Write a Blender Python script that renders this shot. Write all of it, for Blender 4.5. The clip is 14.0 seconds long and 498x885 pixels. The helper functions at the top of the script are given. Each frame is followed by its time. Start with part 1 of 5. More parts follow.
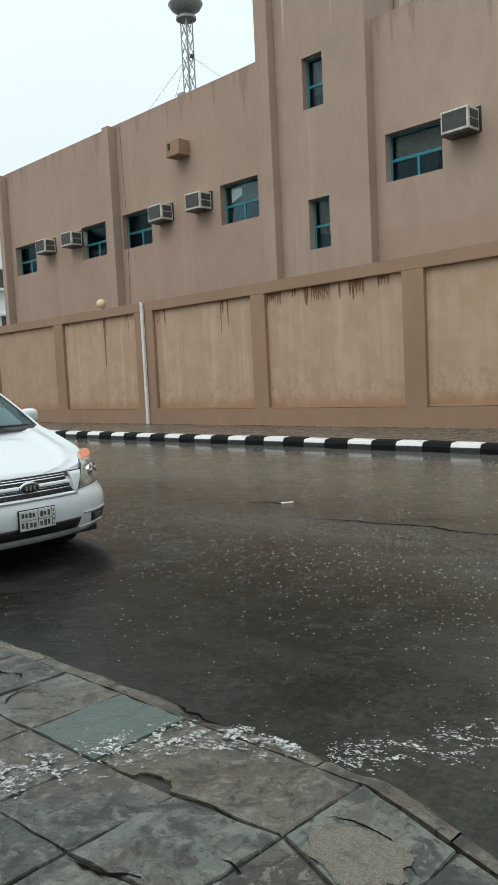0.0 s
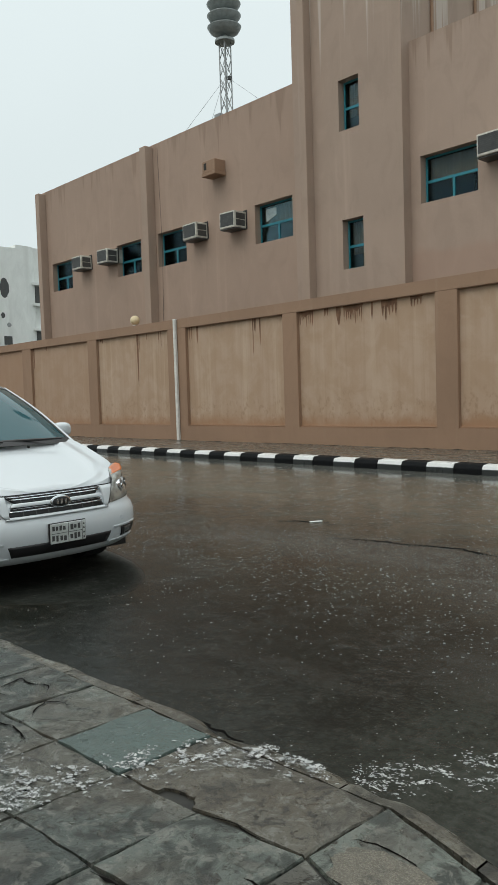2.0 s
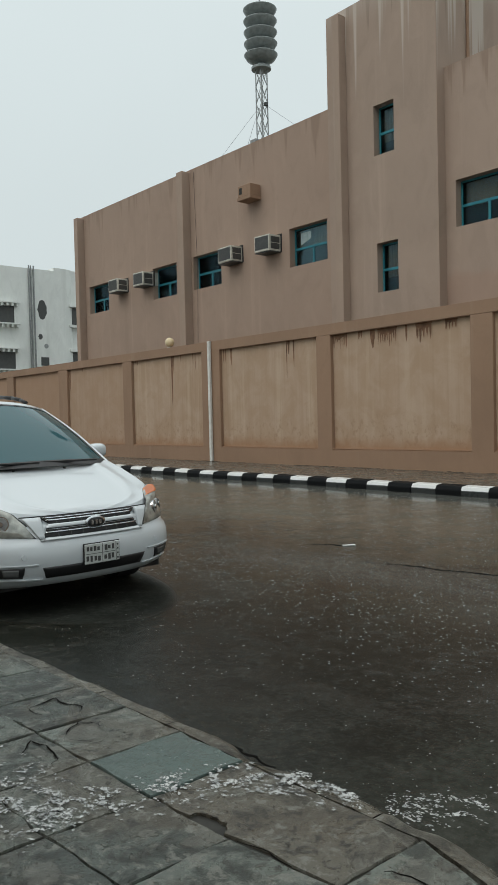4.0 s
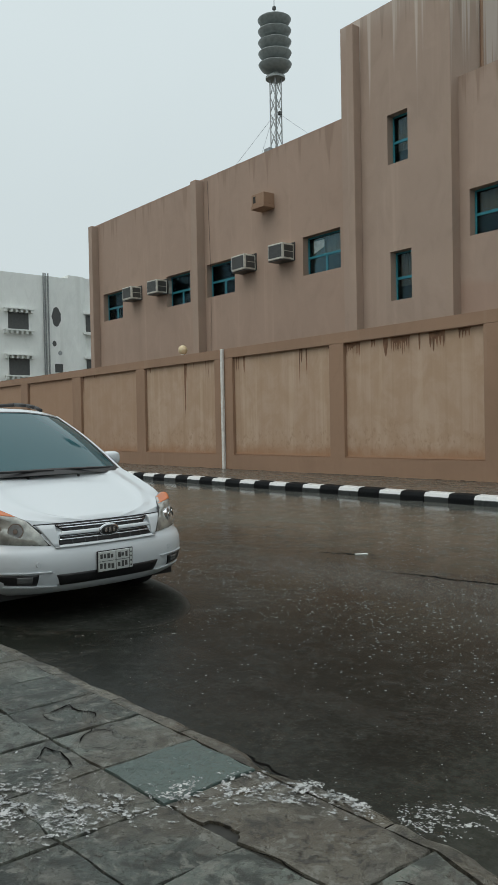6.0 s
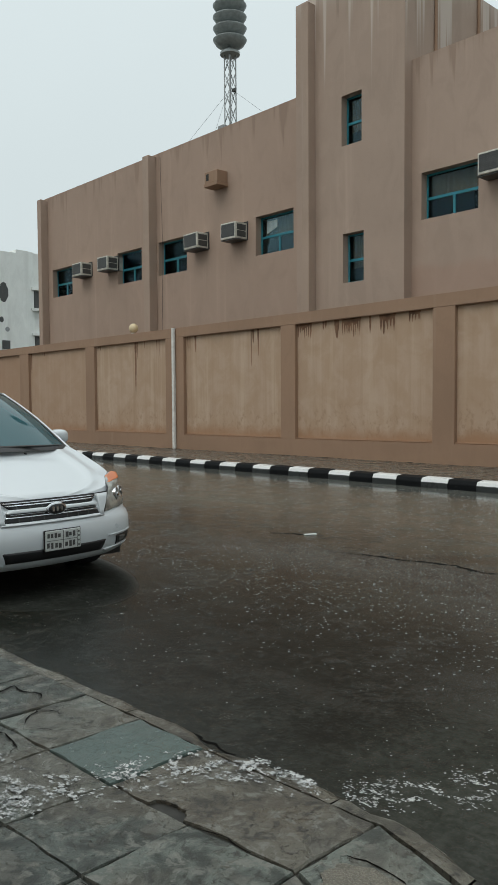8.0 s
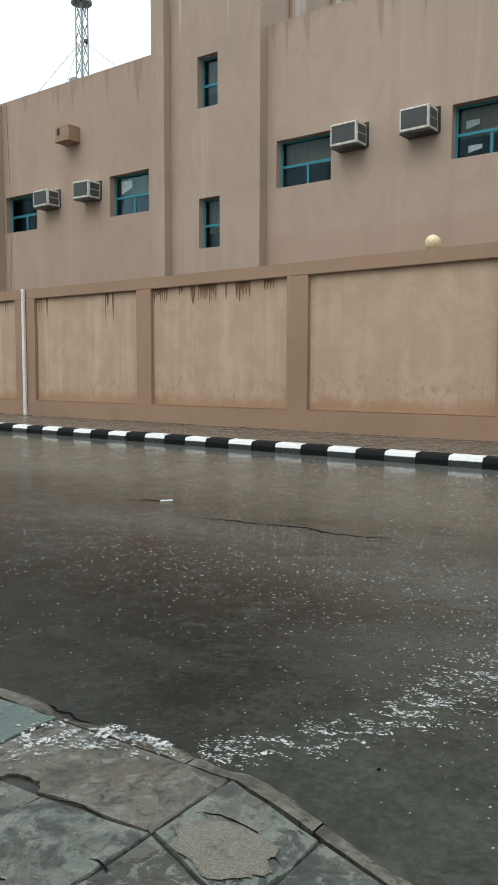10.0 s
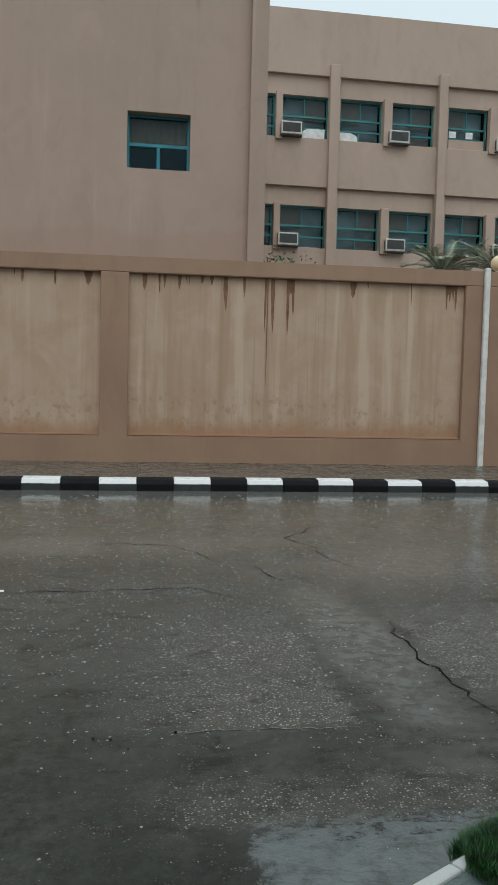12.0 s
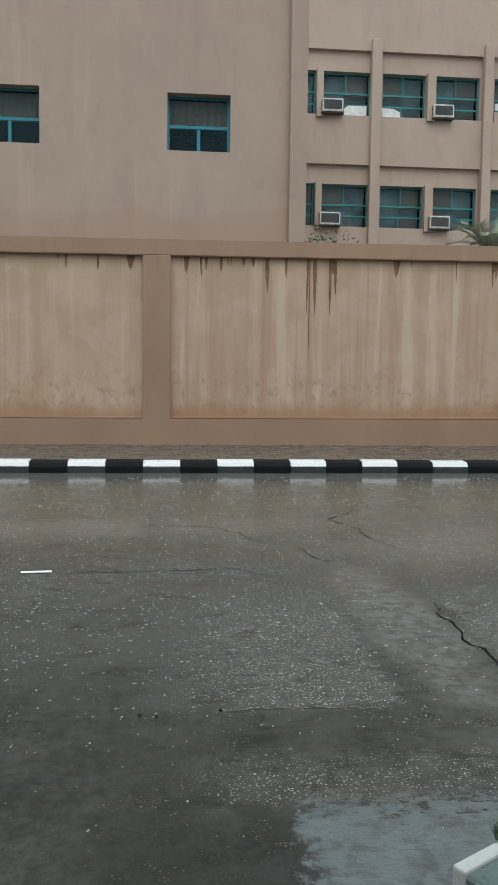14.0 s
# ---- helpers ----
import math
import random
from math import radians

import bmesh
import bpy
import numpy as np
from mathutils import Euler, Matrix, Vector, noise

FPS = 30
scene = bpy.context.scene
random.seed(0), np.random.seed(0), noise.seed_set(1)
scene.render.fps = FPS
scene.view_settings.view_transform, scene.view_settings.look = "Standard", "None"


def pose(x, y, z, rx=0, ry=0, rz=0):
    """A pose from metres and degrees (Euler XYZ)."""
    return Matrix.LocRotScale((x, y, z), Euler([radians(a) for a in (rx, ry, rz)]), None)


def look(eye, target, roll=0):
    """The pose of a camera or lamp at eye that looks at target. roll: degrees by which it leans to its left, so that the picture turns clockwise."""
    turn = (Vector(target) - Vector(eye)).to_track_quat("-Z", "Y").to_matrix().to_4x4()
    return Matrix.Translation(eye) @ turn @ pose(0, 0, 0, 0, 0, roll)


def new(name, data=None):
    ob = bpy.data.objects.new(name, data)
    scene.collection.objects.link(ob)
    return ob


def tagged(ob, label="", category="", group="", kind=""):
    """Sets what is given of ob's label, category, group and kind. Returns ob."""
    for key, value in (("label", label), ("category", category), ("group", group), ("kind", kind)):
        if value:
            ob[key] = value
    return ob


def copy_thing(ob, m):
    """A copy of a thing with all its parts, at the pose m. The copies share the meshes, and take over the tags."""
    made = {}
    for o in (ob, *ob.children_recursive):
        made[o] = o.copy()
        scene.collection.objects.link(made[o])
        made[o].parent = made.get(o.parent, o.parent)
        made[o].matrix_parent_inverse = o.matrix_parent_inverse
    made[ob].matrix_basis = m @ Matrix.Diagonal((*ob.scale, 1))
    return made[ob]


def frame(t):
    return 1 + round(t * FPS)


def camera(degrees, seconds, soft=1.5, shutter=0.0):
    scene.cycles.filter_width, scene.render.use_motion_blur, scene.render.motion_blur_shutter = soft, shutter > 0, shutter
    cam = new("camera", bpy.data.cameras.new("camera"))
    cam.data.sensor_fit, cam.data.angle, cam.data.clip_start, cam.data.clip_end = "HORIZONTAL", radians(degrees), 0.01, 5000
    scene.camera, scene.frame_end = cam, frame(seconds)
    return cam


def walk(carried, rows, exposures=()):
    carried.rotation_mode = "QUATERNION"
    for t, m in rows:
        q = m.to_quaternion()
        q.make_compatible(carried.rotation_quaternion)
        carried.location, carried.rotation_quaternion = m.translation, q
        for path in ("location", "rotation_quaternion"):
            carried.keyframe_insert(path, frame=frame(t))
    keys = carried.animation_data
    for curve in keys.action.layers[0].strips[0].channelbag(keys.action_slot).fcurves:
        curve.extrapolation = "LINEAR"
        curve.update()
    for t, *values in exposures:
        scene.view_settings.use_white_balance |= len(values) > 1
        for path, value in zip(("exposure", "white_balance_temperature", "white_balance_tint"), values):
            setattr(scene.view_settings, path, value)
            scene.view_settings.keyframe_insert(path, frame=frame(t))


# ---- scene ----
cam = camera(35.2, 14.0)
PATH = [
    (0, (0.039, -0.525, 1.591), (-1.385, 0.869, 1.423), -2.8),
    (0.5, (0.037, -0.529, 1.586), (-1.423, 0.827, 1.418), -2.8),
    (1, (0.041, -0.534, 1.591), (-1.432, 0.808, 1.426), -2.6),
    (1.5, (0.043, -0.542, 1.597), (-1.433, 0.799, 1.446), -2.2),
    (2, (0.049, -0.54, 1.592), (-1.428, 0.803, 1.472), -1.8),
    (2.5, (0.035, -0.537, 1.582), (-1.441, 0.81, 1.493), -1.3),
    (3, (0.049, -0.547, 1.592), (-1.435, 0.792, 1.517), -1.2),
    (3.5, (0.053, -0.553, 1.599), (-1.462, 0.751, 1.528), -1.5),
    (6, (0.075, -0.586, 1.619), (-1.477, 0.674, 1.575), -1.1),
    (6.5, (0.072, -0.585, 1.62), (-1.457, 0.703, 1.57), -1.0),
    (7, (0.066, -0.576, 1.614), (-1.44, 0.739, 1.551), -0.8),
    (9.5, (0.056, -0.565, 1.613), (-1.258, 0.933, 1.446), 0.0),
    (10, (0.058, -0.56, 1.61), (-1.138, 1.033, 1.429), 0.2),
    (10.5, (0.055, -0.562, 1.608), (-0.951, 1.16, 1.446), 1.0),
    (11, (0.029, -0.588, 1.606), (-0.557, 1.32, 1.478), 2.1),
    (11.5, (0.038, -0.608, 1.602), (-0.065, 1.387, 1.499), 2.1),
    (12, (0.096, -0.547, 1.593), (0.391, 1.428, 1.471), 1.4),
    (12.5, (0.099, -0.538, 1.59), (0.422, 1.431, 1.445), 1.5),
    (13, (0.097, -0.543, 1.592), (0.432, 1.422, 1.435), 1.5),
    (13.5, (0.099, -0.54, 1.588), (0.402, 1.431, 1.429), 1.3),
    (14, (0.102, -0.547, 1.582), (0.288, 1.437, 1.414), 0.7),
]
walk(cam, [(t, look(eye, target, roll)) for t, eye, target, roll in PATH], [(t, stops, kelvin, 8) for t, stops, kelvin in ((0.0, -0.06, 6430), (1.0, -0.13, 6560), (2.0, -0.28, 6560), (2.5, -0.40, 6560), (3.5, -0.44, 6560), (6.0, -0.50, 6460), (7.0, -0.46, 6460), (9.5, -0.14, 6560), (10.0, 0.17, 6360), (10.5, 0.13, 6280), (11.0, 0.16, 6200), (11.5, -0.45, 6220), (12.0, -0.32, 6180), (12.5, 0.10, 6150), (13.5, 0.08, 6150), (14.0, 0.0, 6150))])

# ---- world, sun ----
world = bpy.data.worlds.new("overcast_sky")
scene.world = world
world.use_nodes = True
wn, wl = world.node_tree.nodes, world.node_tree.links
wn.clear()
w_out = wn.new("ShaderNodeOutputWorld")
w_bg = wn.new("ShaderNodeBackground")
w_sky = wn.new("ShaderNodeTexSky")
w_sky.sky_type, w_sky.sun_disc = "NISHITA", False
w_sky.sun_elevation, w_sky.sun_rotation = radians(52), radians(200)
w_sky.air_density, w_sky.dust_density, w_sky.ozone_density = 1.0, 6.0, 1.5
w_scale = wn.new("ShaderNodeVectorMath"); w_scale.operation = "SCALE"
w_scale.inputs[3].default_value = 0.06
wl.new(w_sky.outputs[0], w_scale.inputs[0])
w_co = wn.new("ShaderNodeTexCoord")
w_sep = wn.new("ShaderNodeSeparateXYZ")
wl.new(w_co.outputs["Generated"], w_sep.inputs[0])
w_ramp = wn.new("ShaderNodeValToRGB")
w_ramp.color_ramp.interpolation = "EASE"
w_ramp.color_ramp.elements[0].position, w_ramp.color_ramp.elements[0].color = 0.0, (0.93, 1.035, 1.06, 1)
w_ramp.color_ramp.elements[1].position, w_ramp.color_ramp.elements[1].color = 1.0, (2.05, 2.15, 2.17, 1)
e = w_ramp.color_ramp.elements.new(0.5); e.color = (1.06, 1.18, 1.21, 1)
wl.new(w_sep.outputs[2], w_ramp.inputs[0])
w_noise = wn.new("ShaderNodeTexNoise")
w_noise.inputs["Scale"].default_value, w_noise.inputs["Detail"].default_value = 2.2, 5
wl.new(w_co.outputs["Generated"], w_noise.inputs["Vector"])
w_map = wn.new("ShaderNodeMapRange")
w_map.inputs[3].default_value, w_map.inputs[4].default_value = 0.94, 1.06
wl.new(w_noise.outputs["Fac"], w_map.inputs[0])
w_mul = wn.new("ShaderNodeVectorMath"); w_mul.operation = "SCALE"
wl.new(w_ramp.outputs[0], w_mul.inputs[0]); wl.new(w_map.outputs[0], w_mul.inputs[3])
w_mix = wn.new("ShaderNodeMix"); w_mix.data_type = "RGBA"
w_mix.inputs[0].default_value = 0.88
wl.new(w_scale.outputs[0], w_mix.inputs[6]); wl.new(w_mul.outputs[0], w_mix.inputs[7])
wl.new(w_mix.outputs[2], w_bg.inputs[0])
wl.new(w_bg.outputs[0], w_out.inputs[0])

sun = new("sun", bpy.data.lights.new("sun", "SUN"))
sun.data.energy, sun.data.angle, sun.data.color = 0.8, radians(35), (1.0, 0.97, 0.92)
sun.matrix_world = look((1, -20, 24), (0, 0, 0))

# ---- materials ----
class Nodes:
    """A node material with short helpers."""
    def __init__(self, name, rough=0.6, metal=0.0):
        self.m = bpy.data.materials.new(name) if isinstance(name, str) else name
        self.m.use_nodes = True
        self.t = self.m.node_tree
        self.b = self.t.nodes["Principled BSDF"]
        self.b.inputs["Roughness"].default_value = rough
        self.b.inputs["Metallic"].default_value = metal

    def n(self, kind):
        return self.t.nodes.new("ShaderNode" + kind)

    def l(self, a, b):
        self.t.links.new(a, b)

    def pos(self, sx=1, sy=1, sz=1, obj=False):
        co = self.n("TexCoord").outputs["Object"] if obj else self.n("NewGeometry").outputs["Position"]
        mp = self.n("Mapping")
        mp.inputs["Scale"].default_value = (sx, sy, sz)
        self.l(co, mp.inputs[0])
        return mp.outputs[0]

    def noise(self, vec, scale, detail=4, rough=0.55, dist=0.0):
        no = self.n("TexNoise")
        no.inputs["Scale"].default_value, no.inputs["Detail"].default_value = scale, detail
        no.inputs["Roughness"].default_value, no.inputs["Distortion"].default_value = rough, dist
        self.l(vec, no.inputs["Vector"])
        return no.outputs["Fac"]

    def range(self, v, a, b, c=0.0, d=1.0):
        mr = self.n("MapRange")
        mr.interpolation_type = "SMOOTHSTEP"
        for i, q in enumerate((a, b, c, d)):
            mr.inputs[i + 1].default_value = q
        self.l(v, mr.inputs[0])
        return mr.outputs[0]

    def math(self, op, a, b):
        mt = self.n("Math"); mt.operation = op
        for i, q in enumerate((a, b)):
            if isinstance(q, (int, float)):
                mt.inputs[i].default_value = q
            else:
                self.l(q, mt.inputs[i])
        return mt.outputs[0]

    def mix(self, fac, a, b):
        mx = self.n("Mix"); mx.data_type = "RGBA"
        for i, q in ((0, fac), (6, a), (7, b)):
            if isinstance(q, tuple):
                mx.inputs[i].default_value = (*q, 1) if len(q) == 3 else q
            elif isinstance(q, (int, float)):
                mx.inputs[i].default_value = q
            else:
                self.l(q, mx.inputs[i])
        return mx.outputs[2]

    def out(self, colour=None, rough=None, bump=None, strength=0.3, distance=0.01):
        if colour is not None:
            if isinstance(colour, tuple):
                self.b.inputs["Base Color"].default_value = (*colour, 1)
            else:
                self.l(colour, self.b.inputs["Base Color"])
        if rough is not None:
            self.l(rough, self.b.inputs["Roughness"])
        if bump is not None:
            bp = self.n("Bump")
            bp.inputs["Strength"].default_value, bp.inputs["Distance"].default_value = strength, distance
            self.l(bump, bp.inputs["Height"]); self.l(bp.outputs[0], self.b.inputs["Normal"])
        return self.m


def plain(name, colour, rough=0.5, metal=0.0, vary=0.12, scale=6.0):
    k = Nodes(name, rough, metal)
    v = k.noise(k.pos(), scale, 5)
    f = k.range(v, 0.3, 0.7, 0, 1)
    dark = tuple(c * (1 - vary) for c in colour); light = tuple(min(1, c * (1 + vary)) for c in colour)
    return k.out(k.mix(f, dark, light), bump=k.noise(k.pos(), scale * 14, 2), strength=0.05)


def plaster(name, colour, streak=0.35, light=(0.5, 0.4, 0.31), damp=(0.2, 0.12, 0.08), fleck=0.5):
    """Painted render with vertical rain washes, faded patches and a rough grain."""
    k = Nodes(name, 0.85)
    wash = k.noise(k.pos(2.2, 2.2, 0.07), 1.0, 5, 0.6)
    wash2 = k.noise(k.pos(0.7, 0.7, 0.03), 1.0, 4, 0.6)
    blot = k.noise(k.pos(), 0.35, 6, 0.6, 0.4)
    grain = k.noise(k.pos(), 55, 4, 0.7)
    c = k.mix(k.range(blot, 0.35, 0.7, 0, fleck), colour, tuple(q * 0.86 for q in colour))
    c = k.mix(k.range(wash, 0.56, 0.74, 0, streak), c, light)
    c = k.mix(k.range(wash2, 0.58, 0.75, 0, streak), c, damp)
    smear = k.noise(k.pos(1, 1, 0.45), 1.6, 7, 0.68, 0.8)
    c = k.mix(k.range(smear, 0.50, 0.66, 0, 0.4), c, tuple(q * 0.80 for q in colour))
    c = k.mix(k.range(smear, 0.46, 0.34, 0, 0.3), c, tuple(min(1, q * 1.14) for q in colour))
    c = k.mix(k.range(grain, 0.3, 0.75, 0, 0.22), c, tuple(q * 0.72 for q in colour))
    return k.out(c, bump=grain, strength=0.25, distance=0.006)


def dripping(name, colour, top, drip_colour=(0.25, 0.17, 0.125), light=None, reach=1.6):
    """Painted render with rain washes and long drips from the parapet at the height top."""
    m = plaster(name, colour, 0.38, tuple(min(1, q * 1.35) for q in colour), tuple(q * 0.68 for q in colour))
    k = Nodes(m, 0.85)
    was = k.b.inputs["Base Color"].links[0].from_socket
    xyz = k.n("SeparateXYZ"); k.l(k.n("NewGeometry").outputs["Position"], xyz.inputs[0])
    depth = k.math("SUBTRACT", top, xyz.outputs[2])
    v = k.noise(k.pos(2.6, 2.6, 0.05), 1.0, 4, 0.65)
    d = k.math("SUBTRACT", k.range(v, 0.48, 0.75, 0, reach), depth)
    c = k.mix(k.range(d, -0.25, 0.35, 0, 0.6), was, drip_colour)
    if light:
        v2 = k.noise(k.pos(1.9, 1.9, 0.02), 1.0, 4, 0.6)
        d2 = k.math("SUBTRACT", k.range(v2, 0.50, 0.72, 0, 5.5), depth)
        c = k.mix(k.range(d2, -1.0, 1.0, 0, 0.75), c, light)
    k.l(c, k.b.inputs["Base Color"])
    return m


def repainted(m, height, colour):
    """A redder coat of paint with an uneven upper edge on the lower part of a wall."""
    k = Nodes(m, 0.85)
    was = k.b.inputs["Base Color"].links[0].from_socket
    xyz = k.n("SeparateXYZ"); k.l(k.n("NewGeometry").outputs["Position"], xyz.inputs[0])
    edge = k.math("ADD", xyz.outputs[2], k.math("MULTIPLY", k.noise(k.pos(1, 1, 0.6), 0.35, 8, 0.68), 1.5))
    k.l(k.mix(k.range(edge, height + 0.95, height + 0.60, 0, 0.42), was, colour), k.b.inputs["Base Color"])


def panel_paint():
    """Cream render of the recessed panels: the object's own coordinates start at the upper edge; its colour sets how washed and how brown it is."""
    k = Nodes("panel_paint", 0.85)
    info = k.n("ObjectInfo")
    sep = k.n("SeparateColor"); k.l(info.outputs["Color"], sep.inputs[0])
    strong = sep.outputs[0]
    co = k.n("TexCoord").outputs["Object"]
    xyz = k.n("SeparateXYZ"); k.l(co, xyz.inputs[0])
    depth = k.math("MULTIPLY", xyz.outputs[2], -1.0)
    shift = k.math("MULTIPLY", info.outputs["Random"], 37.0)
    sx = k.math("ADD", xyz.outputs[0], shift)
    def line(freq, wob=0.0):
        cb = k.n("CombineXYZ")
        k.l(k.math("MULTIPLY", sx, freq), cb.inputs[0]); k.l(k.math("MULTIPLY", depth, wob), cb.inputs[2])
        return cb.outputs[0]
    wash = k.noise(line(3.1, 0.16), 1.0, 4, 0.6, 0.15)
    blot = k.noise(k.pos(), 1.3, 7, 0.65, 0.6)
    grain = k.noise(k.pos(), 60, 4, 0.7)
    base = (0.47, 0.342, 0.25)
    c = k.mix(k.range(blot, 0.38, 0.62, 0, 0.8), base, (0.415, 0.285, 0.19))
    heavy = k.range(strong, 0.0, 1.0, 0.25, 1.0)
    c = k.mix(k.math("MULTIPLY", k.range(wash, 0.52, 0.64, 0, 0.55), heavy), c, (0.57, 0.445, 0.33))
    c = k.mix(k.math("MULTIPLY", k.range(wash, 0.36, 0.48, 0.75, 0), heavy), c, (0.39, 0.26, 0.17))
    pock = k.noise(k.pos(1, 1, 0.7), 7.5, 5, 0.7, 0.3)
    low = k.math("ADD", depth, k.math("MULTIPLY", blot, 0.9))
    c = k.mix(k.math("MULTIPLY", k.range(low, 2.5, 3.1, 0, 1), k.range(pock, 0.52, 0.64, 0, 0.6)), c, (0.30, 0.185, 0.115))
    brim = k.math("ADD", depth, k.math("MULTIPLY", k.noise(line(2.2, 0.6), 1.0, 4, 0.6), 0.9))
    c = k.mix(k.range(brim, 0.72, 0.42, 0, 0.5), c, (0.33, 0.235, 0.155))
    foot = k.math("ADD", depth, k.math("MULTIPLY", blot, 0.55))
    c = k.mix(k.range(foot, 3.05, 3.42, 0, 0.75), c, (0.32, 0.17, 0.09))
    run_ = k.noise(line(6.5, 0.12), 1.0, 3, 0.55, 0.1)
    c = k.mix(k.math("MULTIPLY", k.range(run_, 0.56, 0.66, 0, 0.5), heavy), c, (0.34, 0.225, 0.14))
    c = k.mix(k.range(grain, 0.3, 0.75, 0, 0.2), c, (0.33, 0.22, 0.13))
    c = k.mix(sep.outputs[1], c, (0.33, 0.20, 0.125))
    return k.out(c, bump=grain, strength=0.25, distance=0.006)


def wet_asphalt():
    """Dark asphalt under a film of rain: gritty where the stones stand proud, smooth and rippled where water lies."""
    k = Nodes("wet_asphalt", 0.3)
    p = k.pos()
    xyz = k.n("SeparateXYZ"); k.l(p, xyz.inputs[0])
    grain = k.noise(p, 95, 3, 0.7)
    stone = k.n("TexVoronoi"); stone.inputs["Scale"].default_value = 66; k.l(p, stone.inputs["Vector"])
    big = k.noise(p, 0.42, 6, 0.62, 0.6)
    mid = k.noise(p, 2.1, 6, 0.65, 0.3)
    fine = k.noise(p, 9.0, 5, 0.7, 0.3)
    rag = k.math("ADD", k.math("MULTIPLY", mid, 1.1), k.math("MULTIPLY", fine, 1.0))
    def pool(x, y, rx, ry, turn, soft=0.2):
        mp = k.n("Mapping"); mp.vector_type = "TEXTURE"
        mp.inputs["Location"].default_value, mp.inputs["Rotation"].default_value = (x, y, 0), (0, 0, radians(turn))
        mp.inputs["Scale"].default_value = (rx, ry, 1)
        k.l(p, mp.inputs[0])
        ln = k.n("VectorMath"); ln.operation = "LENGTH"; k.l(mp.outputs[0], ln.inputs[0])
        return k.range(k.math("ADD", ln.outputs["Value"], rag), 1.95 + soft, 1.95 - soft, 0, 1)
    ragx = k.math("ADD", xyz.outputs[0], k.math("MULTIPLY", k.math("SUBTRACT", fine, 0.5), 0.35))
    ragy = k.math("ADD", xyz.outputs[1], k.math("MULTIPLY", k.math("SUBTRACT", fine, 0.5), 0.5))
    def field(x0, x1, x2, x3, y0, y1, y2, y3):
        """A field that rises from x0 to x1 and falls from x2 to x3, likewise in y."""
        f = k.math("MULTIPLY", k.range(ragx, x0, x1, 0, 1), k.range(ragx, x2, x3, 1, 0))
        return k.math("MULTIPLY", f, k.math("MULTIPLY", k.range(ragy, y0, y1, 0, 1), k.range(ragy, y2, y3, 1, 0)))
    gutter = k.range(k.math("SUBTRACT", xyz.outputs[1], k.math("MULTIPLY", mid, 0.8)), 9.9, 11.3, 0, 1)
    puddle = field(0.50, 0.60, 2.2, 2.7, 0.5, 0.7, 2.18, 2.36)
    broken = k.math("ADD", k.math("MULTIPLY", k.noise(k.pos(1.0, 1.8, 1.0), 15, 5, 0.7, 0.6), 0.9), k.math("MULTIPLY", k.math("SUBTRACT", 2.36, xyz.outputs[1]), 0.75))
    puddle = k.math("MULTIPLY", puddle, k.range(broken, 0.45, 0.62, 0.0, 1.0))
    film = k.math("MAXIMUM", puddle, gutter)
    for q in ((1.58, 4.4, 0.33, 1.7, 2, 0.25), (-0.4, 7.6, 2.2, 0.5, 4, 0.6), (3.2, 6.6, 1.6, 0.9, 10, 0.6)):
        film = k.math("MAXIMUM", film, pool(*q))
    c = k.mix(k.range(big, 0.40, 0.60), (0.009, 0.011, 0.0082), (0.021, 0.0242, 0.0188))
    c = k.mix(k.math("MULTIPLY", k.range(mid, 0.47, 0.66, 0, 0.75), k.range(xyz.outputs[1], 2.2, 5.0, 0.3, 1.0)), c, (0.036, 0.038, 0.032))
    # Right side paler, its stronger reflection painted into the colour.
    c = k.mix(k.math("MULTIPLY", pool(2.2, 6.0, 4.6, 3.6, 10, 0.5), 0.7), c, (0.070, 0.076, 0.070))
    # Far road browned: the wall's reflection put into the colour.
    far_brown = k.range(k.math("ADD", xyz.outputs[1], k.math("MULTIPLY", big, 4.0)), 7.4, 11.0, 0, 0.8)
    c = k.mix(far_brown, c, (0.115, 0.110, 0.088))
    pick = k.math("MULTIPLY", k.range(stone.outputs["Distance"], 0.08, 0.42, 1.0, 0), k.range(grain, 0.38, 0.55, 0.4, 1.0))
    gritty = k.math("MULTIPLY", k.range(fine, 0.45, 0.62, 0, 0.8), k.range(mid, 0.45, 0.62, 0.12, 0.8))
    worn = k.math("MAXIMUM", field(-0.35, 0.75, 1.19, 1.25, 3.02, 3.12, 4.4, 5.7), field(1.92, 2.02, 2.7, 3.8, 3.2, 3.7, 4.6, 5.6))
    worn = k.math("MAXIMUM", worn, k.math("MULTIPLY", field(0.0, 0.5, 1.9, 2.4, 2.15, 2.3, 2.4, 2.7), 0.7))
    # Patches by the van: pale sky sheen drawn as worn grit.
    for q in ((-4.5, 2.35, 1.0, 0.32, -14), (-3.55, 2.12, 0.55, 0.22, 20), (-3.2, 2.6, 0.8, 0.14, 4)):
        worn = k.math("MAXIMUM", worn, k.math("MULTIPLY", pool(*q, 0.5), 0.3))
    for q in ((0.55, 5.80, 0.8, 0.2, -29), (0.77, 6.77, 0.5, 0.14, -30), (1.42, 6.05, 0.2, 0.4, 14), (0.3, 5.75, 1.5, 0.3, 0), (-1.5, 3.6, 1.2, 0.5, 20), (-5.0, 5.6, 2.4, 0.6, 4), (-2.2, 5.2, 1.8, 0.7, 5), (2.2, 6.7, 1.0, 0.35, -30)):
        worn = k.math("MAXIMUM", worn, k.math("MULTIPLY", pool(*q, 0.7), 0.55))
    gritty = k.math("MAXIMUM", gritty, k.math("MULTIPLY", worn, k.range(fine, 0.28, 0.52, 0.45, 1.0)))
